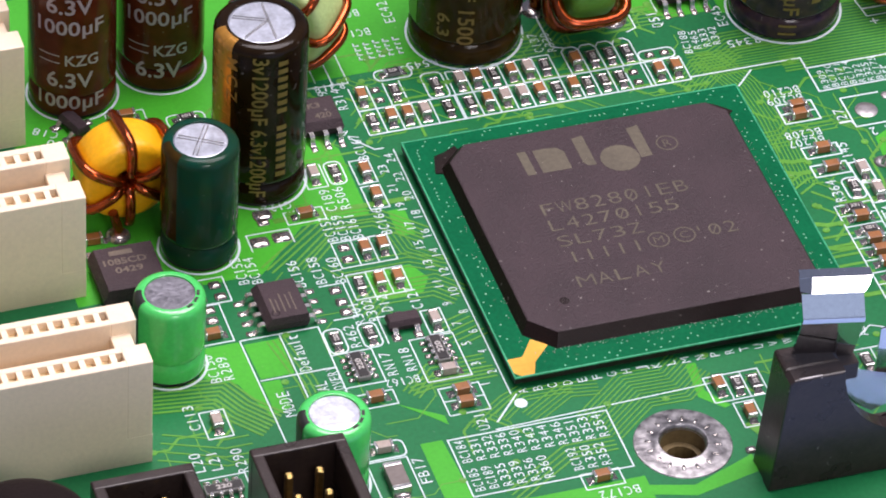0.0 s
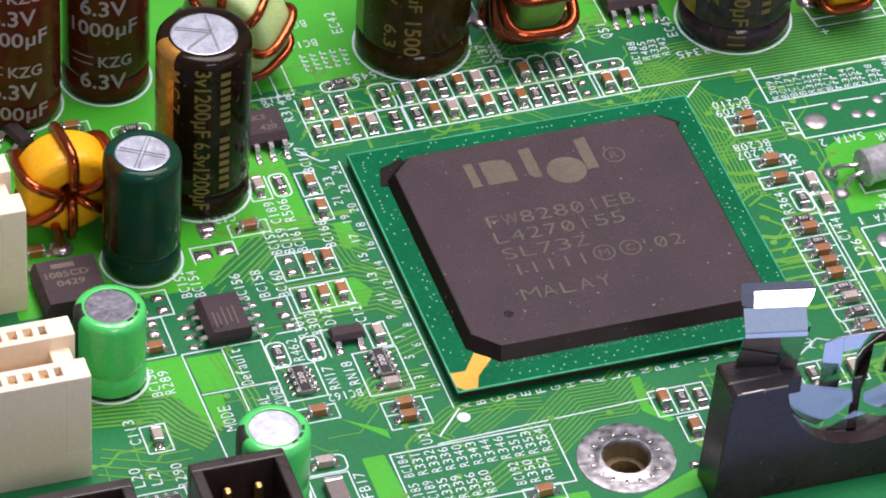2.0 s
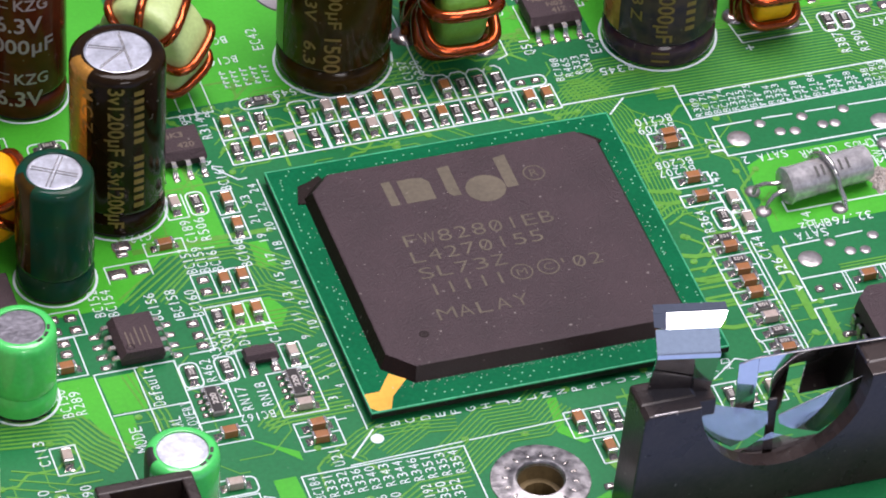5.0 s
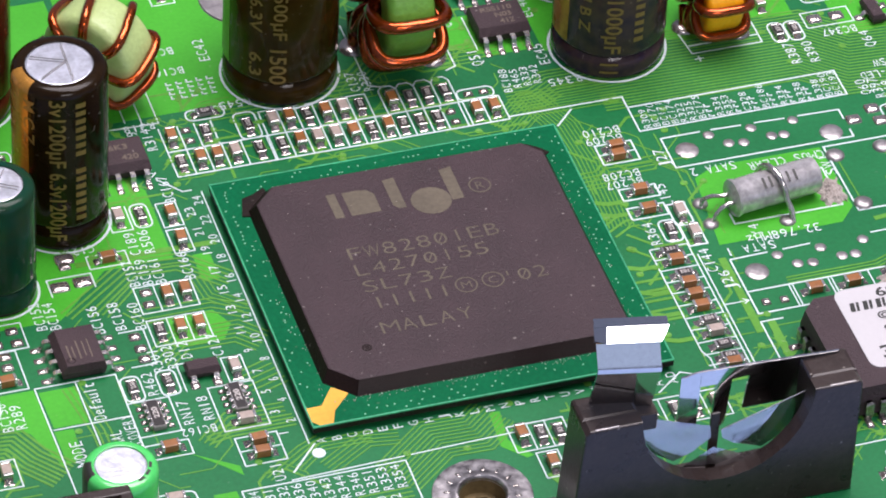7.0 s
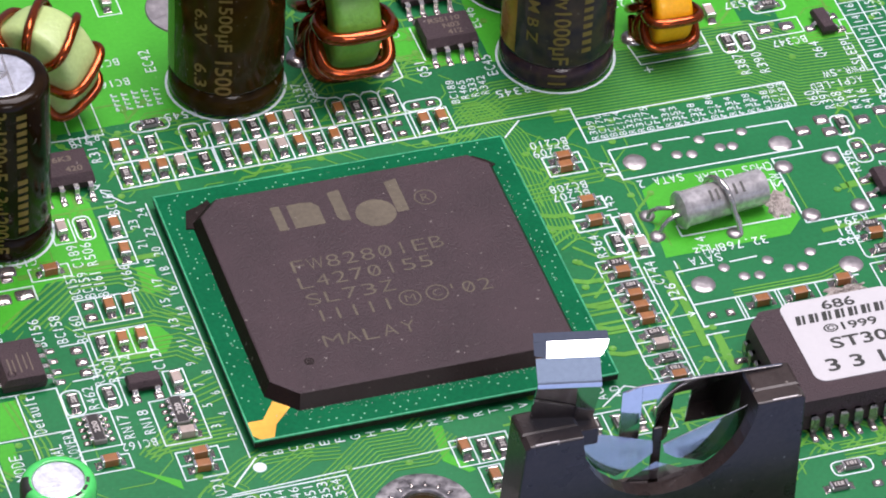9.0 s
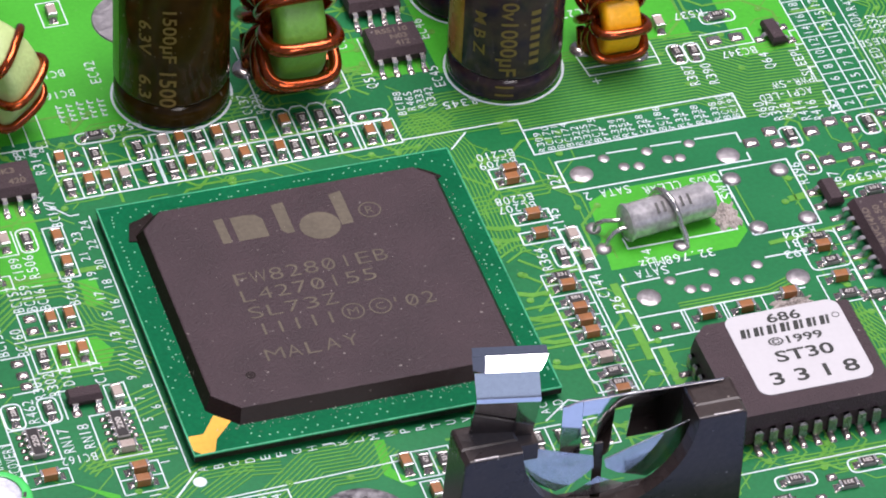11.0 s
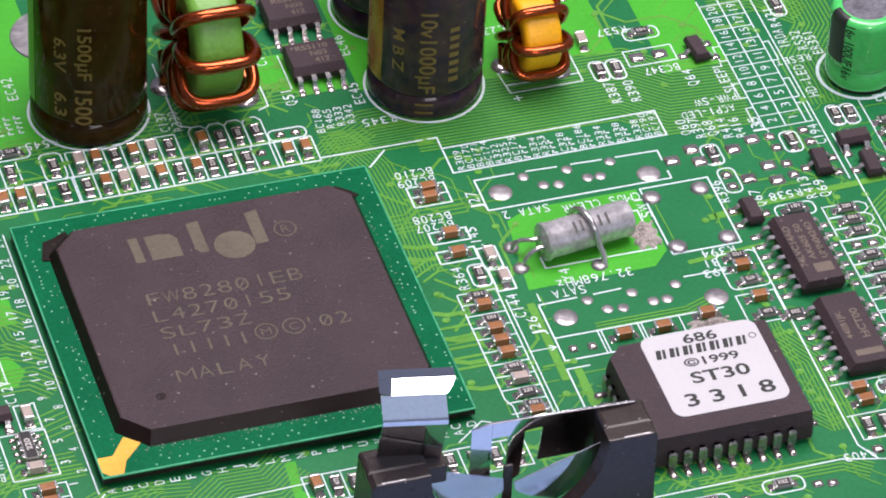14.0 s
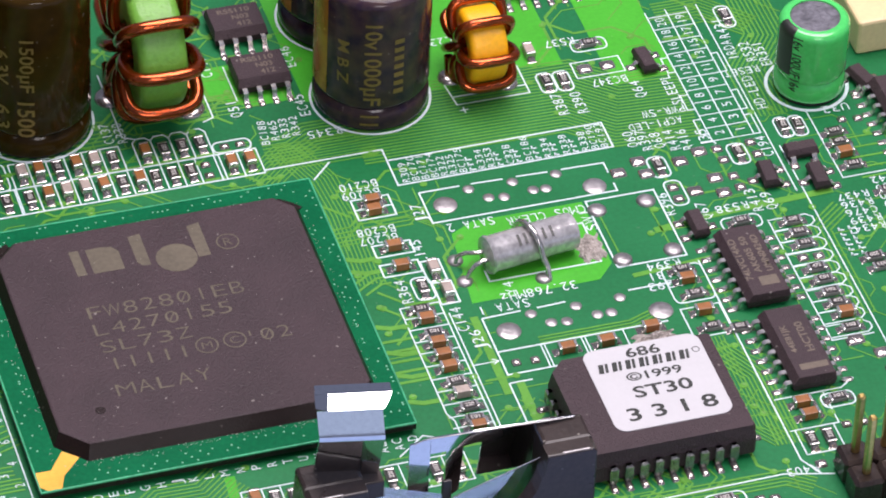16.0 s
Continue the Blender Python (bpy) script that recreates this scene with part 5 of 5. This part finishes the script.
# ---- right of the chip ----
passives("brown", 0, (35.6, 27.8), (35.4, 26.6), (35.7, 21.8), (35.6, 19.3), (35.7, 12.5), (35.75, 9.5), (35.75, 8.0), (35.8, 6.5), (36.0, -0.8))
passives("resistor", 0, (35.6, 13.8), (35.8, 10.8), (35.8, 4.8), (36.0, 1.7), (36.0, 0.2))
passives("grey", 0, (35.9, 3.3))
passives("grey", 90, (38.1, 18.3), (38.4, 15.4))
passives("resistor", 90, (36.6, 16.4))
pads(0.8, 0.8, (41.3, 5.8), (42.9, 5.7))
passives("brown", 0, (45.8, 6.1), (49.2, 6.1), (53.3, 6.8), (58.1, 11.6), (58.2, 7.6), (69.5, 4.3), (76.6, 23.4), (62.2, -5.0), (62.3, -6.5))
passives("resistor", 0, (65.0, 17.4), (69.2, 16.3), (69.2, 14.8), (69.2, 13.3), (69.1, 10.2), (69.2, 8.7), (69.2, 7.1), (69.3, 5.7), (69.3, 2.6), (58.1, 12.9), (58.2, 9.8), (58.2, 5.6))
passives("resistor", 0, (74.3, 10.3), (74.5, 9.0), (60.0, 43.1), (76.7, 26.3), (76.6, 24.9), (76.8, 21.8), (65.3, -5.1), (78.5, 18), (78.6, 14.4), (60.4, 4.9), (82, 21), (79, 12.6))
passives("resistor", 90, (72.9, 43.7), (54.8, 39.1), (56.3, 38.9), (60.6, 26.0), (67.8, 25.9), (72.7, 28.2), (74.0, 28.0), (61.5, -9.2), (63.0, -9.2))
passives("grey", 90, (54.5, 43.2))
pads(1.4, 1.2, (57.0, 26.1), (59.3, 25.4), (62.6, 22.2), (64.9, 21.4), (64.8, 23.4), (59.1, 27.1), (62.6, 26.2), (64.6, 27.0), (60.7, 40.0), (58.6, 40.0), (69.3, 1.2), (70.8, -0.8), (71.0, -3.0))
pads(1.0, 0.9, (60.9, 23.1), (60.9, 21.6), (66.4, 23.2), (66.5, 21.7), (66.2, 26.9), (66.3, 25.4), (69.3, 27.0), (69.4, 25.4), (68.5, 11.8), (69.9, 11.7), (61.3, -11.9), (62.8, -12.1), (68.8, 1.0), (72.6, -2.0))
pads(0.85, 0.75, (78.0, 27.8), (79.4, 27.6), (70.4, -5.4), (70.5, -7.0), (66.4, -8.2), (64.9, -8.1))
round_pads(1.05, 0.2, (41.5, 25.95), (54.5, 25.0), (41.9, 9.6), (54.85, 8.75))
round_pads(0.52, 0.14, (44.0, 27.4), (45.35, 25.95), (46.65, 25.7), (47.9, 27.35), (49.3, 25.9), (50.4, 25.8), (51.8, 27.4), (44.3, 11.15), (45.6, 9.7), (46.9, 9.5), (48.2, 11.1), (49.6, 9.65), (50.8, 9.6), (52.05, 11.15))
round_pads(0.85, 0.35, (53.7, 22.0), (58.1, 22.1), (53.8, 15.5), (58.3, 15.6))
round_pads(0.7, 0.35, (40.2, 19.0), (40.2, 16.3), (46.66, 15.0))
round_pads(0.8, 0.3, (18.4, 47.4), (47.0, 41.6))

# ---- silkscreen: outlines ----
outline([(-1.85, 33.9), (28.0, 33.9)])
outline([(-1.85, 37.2), (28.0, 37.2)])
for x in (-1.85, -0.2, 1.4, 2.9, 4.6, 6.9, 7.05, 8.7, 10.3, 11.9, 13.5, 15.1, 16.7, 18.1, 19.6, 21.15, 22.6, 24.3, 24.7, 26.3, 28.0):
    outline([(x, 33.9), (x, 37.2)], 0.14)
for x in (-1.85, -0.2, 1.3, 2.8, 7.1, 8.7, 10.3, 11.9, 13.5, 15.1, 16.75, 18.0, 19.6, 21.2, 22.8, 24.4):
    outline([(x, 37.2), (x, 40.4)], 0.14)
outline([(7.1, 40.4), (16.75, 40.4)], 0.14)
rounded(4.8, 6.7, 37.2, 40.7)
for x in (18.0, 19.6, 21.2, 22.8):
    outline([(x, 40.4), (x + 0.4, 40.9), (x + 1.2, 40.9), (x + 1.6, 40.4)], 0.14)
rounded(24.5, 27.8, 37.3, 38.7)
rounded(0.9, 4.3, 40.7, 42.1)
outline([(28.0, 34.2), (38.4, 34.2), (38.4, 29.4), (57.7, 29.5), (57.7, 32.8), (38.4, 32.7)])
outline([(33.6, 33.8), (31.7, 31.9)])
outline([(-3.6, 33.9), (-2.0, 32.0), (-1.2, 32.0)], 0.14)
outline([(0.0, -0.6), (-2.6, -3.4)])
frame_box(33.9, 37.2, 25.9, 28.5)
outline([(33.9, 27.2), (37.2, 27.2)], 0.14)
frame_box(34.0, 37.3, 21.0, 22.5)
frame_box(33.9, 37.2, 18.5, 20.0)
frame_box(37.3, 38.9, 17.0, 19.6)
frame_box(37.5, 39.1, 14.1, 16.8)
rounded(35.8, 37.4, 15.0, 17.8)
for y in (14.5, 13.1, 11.7, 10.2, 8.8, 7.2, 5.6, 4.1, 2.5, 1.0, -0.3):
    outline([(34.0, y), (37.4, y)], 0.13)
outline([(34.0, 14.5), (34.0, 1.5), (34.4, 0.6), (34.4, -1.6)], 0.13)
outline([(37.4, 14.5), (37.4, -2.0)], 0.13)
outline([(37.8, 13.0), (37.8, -2.0)], 0.13)
outline([(37.8, 6.4), (40.0, 6.4), (39.5, 6.7)], 0.13)
outline([(40.0, 6.4), (39.5, 6.1)], 0.13)
outline([(39.8, 28.0), (43.4, 28.0)])
outline([(44.4, 28.0), (47.2, 27.9)])
outline([(48.4, 27.9), (51.2, 27.8)])
outline([(52.4, 27.8), (56.2, 27.7), (56.2, 26.4)])
outline([(56.2, 25.0), (56.2, 24.0), (39.8, 24.0), (39.8, 28.0)])
outline([(40.2, 11.6), (43.6, 11.7)])
outline([(45.0, 11.7), (47.5, 11.8)])
outline([(53.0, 11.8), (56.8, 11.8)])
outline([(40.2, 11.6), (40.2, 7.4), (55.0, 7.4)])
outline([(40.2, 7.4), (40.2, 4.6), (55.0, 4.6)])
for x in (43.9, 44.2, 47.4, 47.7, 51.0):
    outline([(x, 4.6), (x, 7.4)], 0.13)
frame_box(53.1, 59.2, 14.7, 23.3)
outline([(43.0, 20.8), (52.0, 20.8), (52.0, 15.8), (42.2, 15.8), (42.2, 17.2)])
outline([(40.0, 3.6), (40.0, -5)], 0.15)
outline([(40.0, 3.6), (42.0, 3.6)], 0.15)
outline([(59.9, 13.8), (59.9, -11.0), (61.0, -13.0)], 0.15)
outline([(60.2, -3.9), (66.0, -3.9), (67.4, -3.0)], 0.13)
outline([(60.2, -7.7), (64.4, -7.7), (64.4, -3.9)], 0.13)
frame_box(60.6, 63.9, -10.6, -7.7, 0.13)
rounded(63.9, 66.7, -5.9, -4.3)
frame_box(56.4, 59.8, 4.8, 8.4, 0.13)
rounded(56.4, 59.9, 9.1, 13.6)
rounded(63.3, 66.8, 16.6, 18.2)
outline([(67.3, 17.1), (67.3, 1.6), (71.0, 1.6)], 0.13)
for y in (16.3, 14.8, 13.3, 11.75, 10.2, 8.7, 7.1, 5.7, 4.3, 2.6):
    outline([(67.4, y + 0.72), (70.6, y + 0.72), (71.1, y + 0.3), (71.1, y - 0.3), (70.6, y - 0.72), (67.4, y - 0.72)], 0.12)
outline([(71.6, 26), (71.6, -8)], 0.13)
outline([(75.4, 29.6), (75.4, 20.6), (79.6, 20.6)], 0.13)
rounded(59.8, 61.4, 24.6, 27.3)
rounded(67.0, 68.6, 24.5, 27.2)
rounded(72.1, 73.4, 26.8, 29.5)
rounded(73.4, 74.7, 26.7, 29.4)
rounded(54.1, 55.5, 37.7, 40.4)
rounded(55.6, 57.0, 37.6, 40.3)
rounded(72.2, 73.6, 42.2, 45.2)
rounded(58.4, 61.6, 42.3, 43.9)
outline([(57.6, 38.9), (57.6, 41), (62, 41), (62, 38.9), (57.6, 38.9)], 0.13)
rounded(60.2, 61.7, 20.8, 24.0)
for x in (66.2, 68.1, 70.0):
    outline([(x, 28.0), (x, 46.0)], 0.13)
for i in range(11):
    outline([(66.2, 28.0 + 1.72 * i), (70.0, 28.0 + 1.72 * i)], 0.1)
outline([(71.0, 20), (71.0, 46)], 0.13)
for y in (29, 32.4, 37.6):
    outline([(66.2, y), (65.5, y), (65.5, y + 2), (66.2, y + 2)], 0.13)
    outline([(70.0, y - 1), (70.6, y - 1), (70.6, y + 1.6), (70.0, y + 1.6)], 0.13)
outline([(46.0, 42.2), (46.4, 38.2), (53.0, 38.2), (53.0, 42.0)], 0.14)
outline([(46.3, 39.3), (53.0, 39.3)], 0.14)
outline([(17.4, 50), (17.4, 41.4), (18.4, 40.9)], 0.14)
outline([(25.6, 48), (25.6, 42.0), (24.6, 41.6)], 0.14)
outline([(17.6, 45.8), (18.8, 45.8)], 0.12)
outline([(28.2, 48.3), (28.2, 43.6)], 0.13)
outline([(-4.4, 41.9), (-4.4, 44.5), (-7.8, 44.5), (-7.8, 41.4), (-1.6, 41.2), (-1.6, 48.5)], 0.13)
outline([(-3.0, 41.3), (-3.0, 47)], 0.13)
outline([(-9.1, 31.4), (-9.1, 28.4), (-7.3, 28.4), (-7.3, 31.4)], 0.13)
rounded(-7.0, -5.5, 28.4, 31.4)
frame_box(-4.7, -3.0, 27.9, 31.0, 0.13)
frame_box(-4.7, -3.0, 24.5, 27.5, 0.13)
frame_box(-12.1, -8.7, 24.4, 26.0, 0.13)
frame_box(-9.3, -4.4, 17.9, 21.2, 0.13)
frame_box(-9.3, -4.4, 13.8, 17.0, 0.13)
outline([(-7.6, 17.9), (-7.6, 21.2)], 0.12)
outline([(-6.0, 17.9), (-6.0, 21.2)], 0.12)
outline([(-7.6, 13.8), (-7.6, 17.0)], 0.12)
outline([(-6.0, 13.8), (-6.0, 17.0)], 0.12)
rounded(-10.3, -8.7, 7.9, 10.9)
rounded(-13.3, -11.7, 7.9, 10.9)
outline([(-8.3, 8.0), (-8.3, 11.3), (-4.8, 11.3)], 0.13)
frame_box(-4.6, -2.9, 8.1, 11.1, 0.13)
frame_box(-6.6, -2.8, 2.6, 7.9, 0.13)
frame_box(-13.4, -9.9, 3.7, 7.8, 0.13)
frame_box(-6.1, -2.6, -1.7, 1.6, 0.13)
outline([(-6.1, 0.0), (-2.6, 0.0)], 0.12)
frame_box(-13.3, -9.7, 0.9, 2.6, 0.13)
frame_box(-25.9, -23.8, 0.8, 4.0, 0.13)
frame_box(-28.6, -24.2, -6.8, -3.6, 0.13)
rounded(-14.6, -10.8, -5.1, -3.2)
frame_box(-14.4, -11.0, -10.8, -5.3, 0.13)
frame_box(-23.2, -19.4, 16.5, 19.6, 0.13)
frame_box(-23.4, -20.6, 11.7, 16.4, 0.13)
outline([(-11.9, 16.2), (-9.8, 16.2), (-9.8, 11.9), (-11.9, 11.9)], 0.13)
outline([(-16.0, 21.9), (-16.0, 24.0), (-12.2, 24.0), (-12.2, 22.2)], 0.13)
outline([(-20.2, 11.5), (-13.4, 11.5), (-13.4, -1.0)], 0.14)
outline([(-20.2, 11.5), (-19.8, -8.0)], 0.14)
outline([(-16.8, 11.5), (-16.6, -1)], 0.13)
outline([(-19.9, 6.4), (-13.4, 6.4)], 0.13)
frame_box(-7.2, 6.5, -11.2, -4.4, 0.14)
outline([(-3.0, -4.2), (16.0, -3.6)], 0.13)
frame_box(1.9, 5.2, -12.9, -11.1, 0.13)
frame_box(15.5, 20.3, -6.0, -2.9, 0.13)
outline([(17.2, -2.9), (17.2, -6.0)], 0.12)
outline([(18.7, -2.9), (18.7, -6.0)], 0.12)
frame_box(16.9, 18.7, -9.4, -6.4, 0.13)
frame_box(26.6, 34.0, -6.2, -3.0, 0.13)
for x in (28.5, 30.4, 32.1):
    outline([(x, -3.0), (x, -6.2)], 0.12)
outline([(42, -12.4), (58, -12.2), (62, -13.2)], 0.14)
rounded(44.4, 47.8, -15.0, -13.4)
rounded(50.8, 54.2, -14.6, -13.0)
outline([(28.9, -2.3), (31.4, -0.4), (33.6, -1.5)], 0.13)
dot = lathe([(0.55, 0.0), (0.55, 0.045), (0, 0.045)], 24)
bmesh.ops.translate(dot, verts=dot.verts, vec=(0.0, -1.75, 0))
part("silkscreen_dot", dot, M_SILK, board)
outline([(46.8, 37.0), (46.8, 37.8)], 0.15)
outline([(46.4, 37.4), (47.2, 37.4)], 0.15)

# ---- silkscreen: lettering ----
for i in range(24):
    silk(str(i + 1), -1.1 if i % 2 else -2.1, 1.2 + 1.275 * i, 0.5 if i < 9 else 1.15, 0.8, 90)
for i, text in enumerate(("A", "B", "C", "D", "E", "F", "G", "H", "J", "K", "L", "M", "N", "P", "R", "T", "U", "V", "W", "Y", "AA", "AB", "AC", "AD")):
    silk(text, 0.6 + 1.3 * i, -0.42 - 0.45 * (len(text) - 1), 0.68 * len(text), 0.8, 90)
outline([(-0.45, 31.6), (-0.45, -0.5)], 0.13)
UP = (("BC167", -3.3, 32.6, 3.4), ("Q88", -4.2, 35.6, 2.4), ("R314", -3.0, 39.2, 2.8), ("169", -4.2, 39.6, 2.0), ("C189", -7.9, 26.6, 2.8), ("R506", -6.7, 26.6, 2.9), ("BC157", -9.0, 23.0, 3.2), ("BC159", -7.9, 22.9, 3.2), ("BC161", -6.8, 22.8, 3.2), ("BC166", -4.3, 22.8, 3.4), ("BC156", -13.3, 18.2, 3.4), ("BC158", -11.5, 18.2, 3.4), ("BC160", -9.9, 17.8, 3.3), ("R301", -9.8, 12.2, 2.7), ("R302", -8.6, 12.3, 2.7))
for text, x, y, w in UP:
    silk(text, x, y, w, 0.92, 90)
UP = (("D12", -7.2, 12.8, 2.0), ("C127", -4.6, 12.8, 2.7), ("R462", -11.0, 9.6, 2.7), ("RN17", -9.1, 5.6, 2.8), ("RN18", -7.4, 5.7, 2.8), ("U21", -3.8, -3.0, 2.0), ("FB17", -10.3, -7.2, 3.0), ("BC150", -23.4, 8.8, 3.3), ("R289", -22.3, 8.6, 2.8), ("C113", -26.6, 3.6, 2.9), ("L20", -27.6, -1.6, 2.2), ("L21", -26.2, -1.7, 2.2), ("R290", -24.2, -2.2, 2.8), ("BC154", -16.7, 19.6, 3.3), ("BC152", -17.8, 19.8, 3.3))
for text, x, y, w in UP:
    silk(text, x, y, w, 0.92, 90)
silk("Default", -15.9, 8.8, 4.4, 1.05, 90)
silk("MODE", -18.6, 3.2, 2.9, 1.05, 90)
silk("NORMAL", -15.2, 3.2, 3.6, 1.0, 90)
silk("RECOVERY", -13.9, 4.2, 4.6, 0.9, 90)
silk("C122", -12.4, 26.9, 2.5, 0.95, 180)
silk("BC162", -8.6, 3.3, 2.9, 0.9, 180)
silk("R318", -3.4, 41.0, 2.7, 0.9, 180)
silk("R545", 5.5, 42.0, 2.8, 0.95, 180)
silk("BC172", 4.4, -13.8, 3.4, 0.95, 180)
UP = (("J27", 39.0, 25.5, 2.3), ("C145", 37.6, 20.9, 2.8), ("R364", 34.9, 16.4, 2.8), ("C144", 38.4, 12.0, 2.9), ("J26", 39.1, 9.2, 2.4), ("SW1", 52.6, 21.0, 2.6), ("Y4", 43.6, 14.6, 1.5), ("R387", 55.0, 36.0, 2.8), ("R390", 56.7, 35.8, 2.8), ("Q64", 62.2, 36.2, 2.2), ("SLEEPL", 65.0, 35.4, 4.0), ("J35", 65.6, 28.6, 2.2), ("R413", 67.0, 19.8, 2.8), ("Q69", 68.2, 19.4, 2.2), ("R396", 59.6, 21.2, 2.8), ("Q67", 62.4, 19.6, 2.2))
for text, x, y, w in UP:
    silk(text, x, y, w, 0.95, 90)
UP = (("EC45", 33.4, 41.6, 2.8), ("Q51", 27.6, 42.6, 2.2), ("EC46", 34.0, 48.2, 2.8), ("C141", 26.6, 48.6, 2.6), ("HD-LED", 71.9, 33.2, 4.4), ("IRDA", 71.8, 39.2, 2.6), ("R431", 72.0, 42.2, 2.6), ("R532", 73.2, 38.6, 2.6), ("ER351", 74.3, 38.0, 3.2), ("C194", 70.3, 26.2, 2.6), ("Q60", 59.4, 30.0, 2.0), ("R397", 60.5, 29.6, 2.6), ("Q68", 61.6, 29.3, 2.0), ("R414", 62.8, 29.0, 2.6), ("R416", 63.9, 28.8, 2.6), ("EC42", 4.6, 49.8, 3.0))
for text, x, y, w in UP:
    silk(text, x, y, w, 0.95, 90)
DOWN = (("BC210", 35.1, 30.2, 3.3), ("BC209", 35.0, 29.1, 3.3), ("BC208", 34.9, 24.3, 3.3), ("BC207", 34.8, 23.2, 3.3), ("R345", 34.3, 37.6, 3.0), ("BC347", 60.2, 37.9, 3.2), ("PWR-SW", 63.4, 32.8, 3.8), ("ACPI-LED", 62.2, 31.4, 4.8), ("R538", 64.9, 19.4, 2.9), ("R394", 56.9, 14.0, 2.9), ("C131", 56.6, 12.8, 2.9), ("R393", 56.2, 11.6, 2.9), ("L23", 47.6, 46.8, 2.0), ("R537", 57.6, 44.0, 2.7), ("U32", 78.0, 29.4, 2.4))
for text, x, y, w in DOWN:
    silk(text, x, y, w, 0.95, 180)
silk("SATA 2", 42.85, 23.05, 4.1, 1.0, 180)
silk("CMOS CLEAR", 49.35, 22.5, 6.9, 1.0, 180)
silk("32.768MHz", 45.8, 13.6, 6.6, 1.0, 180)
silk("SATA 1", 42.4, 12.5, 4.4, 1.0, 180)
silk("R403", 59.6, -12.2, 2.6, 0.9, 180)
silk("RESET", 71.8, 36.2, 3.2, 0.9, 180)
silk("BC163", 0.6, 50.4, 3.2, 0.95, 180)
silk("BC164", 0.8, 47.6, 3.2, 0.95, 180)
for i, text in enumerate(("BC184", "R331", "R332", "R336", "R340", "R343", "R344", "R346", "R351", "R353", "R354")):
    silk(text, -6.4 + 1.18 * i, -6.0, 2.6, 0.85, 90)
for i, text in enumerate(("BC185", "BC189", "R335", "R339", "R356", "R360")):
    silk(text, -6.4 + 1.18 * i, -9.4, 2.6, 0.85, 90)
for i, text in enumerate(("BC192", "R350", "R352")):
    silk(text, 2.1 + 1.2 * i, -9.2, 2.6, 0.85, 90)
READ = {0: "R309", 1: "BC170", 2: "BC171", 3: "BC174", 4: "R322", 5: "R325", 6: "BC175", 8: "R334", 9: "R353", 11: "C328", 13: "BC186", 15: "R334", 17: "R338", 19: "R338", 20: "BC190", 21: "BC193"}
for i in range(22):
    x = 39.25 + 0.845 * i
    if i in READ:
        n = 0.62 * len(READ[i])
        silk(READ[i], x + 0.04 * n, 29.6 + n / 2, n, 0.66, 85)
    else:
        bars(x - 0.3, 29.65, 1, 3, 1, 0.66, 0.6, 0.14)
        bars(x - 0.25, 29.65, 1, 3, 1, 0.66, 0.14, 0.5)
for i, text in enumerate(("BC188", "R465", "R333", "R342")):
    silk(text, 29.2 + 0.95 * i, 38.9 + 0.08 * i, 0.62 * len(text), 0.72, 84)


def small_print(x, y, nx, ny):
    """Rows of characters too small to read."""
    for i in range(nx):
        bars(x + 0.92 * i, y, 1, ny, 1, 0.64, 0.62, 0.14)
        bars(x + 0.92 * i + 0.04, y, 1, ny, 1, 0.64, 0.14, 0.48)


small_print(0.3, 43.9, 5, 4)
small_print(72.6, 11.0, 2, 6)
small_print(80.6, 14.0, 3, 7)
for i in range(10):
    silk(str(2 * i + 1), 69.05, 28.9 + 1.72 * i, 0.7 if i < 5 else 1.1, 0.85, 90)
    silk(str(2 * i + 2), 67.15, 28.9 + 1.72 * i, 0.7 if i < 4 else 1.1, 0.85, 90)
for i, text in enumerate(("R437", "R436", "C476", "R439", "R434")):
    silk(text, 75.4, 18.2 - 1.05 * i, 2.8, 0.85, 180)
for i, text in enumerate(("R442", "R539", "C160", "R409", "R380")):
    silk(text, 79.0, 19.6 - 1.05 * i, 2.8, 0.85, 180)
silk("C137", 16.2, 42.2, 2.6, 0.85, 90)
silk("R330", 17.3, 42.0, 2.6, 0.85, 90)
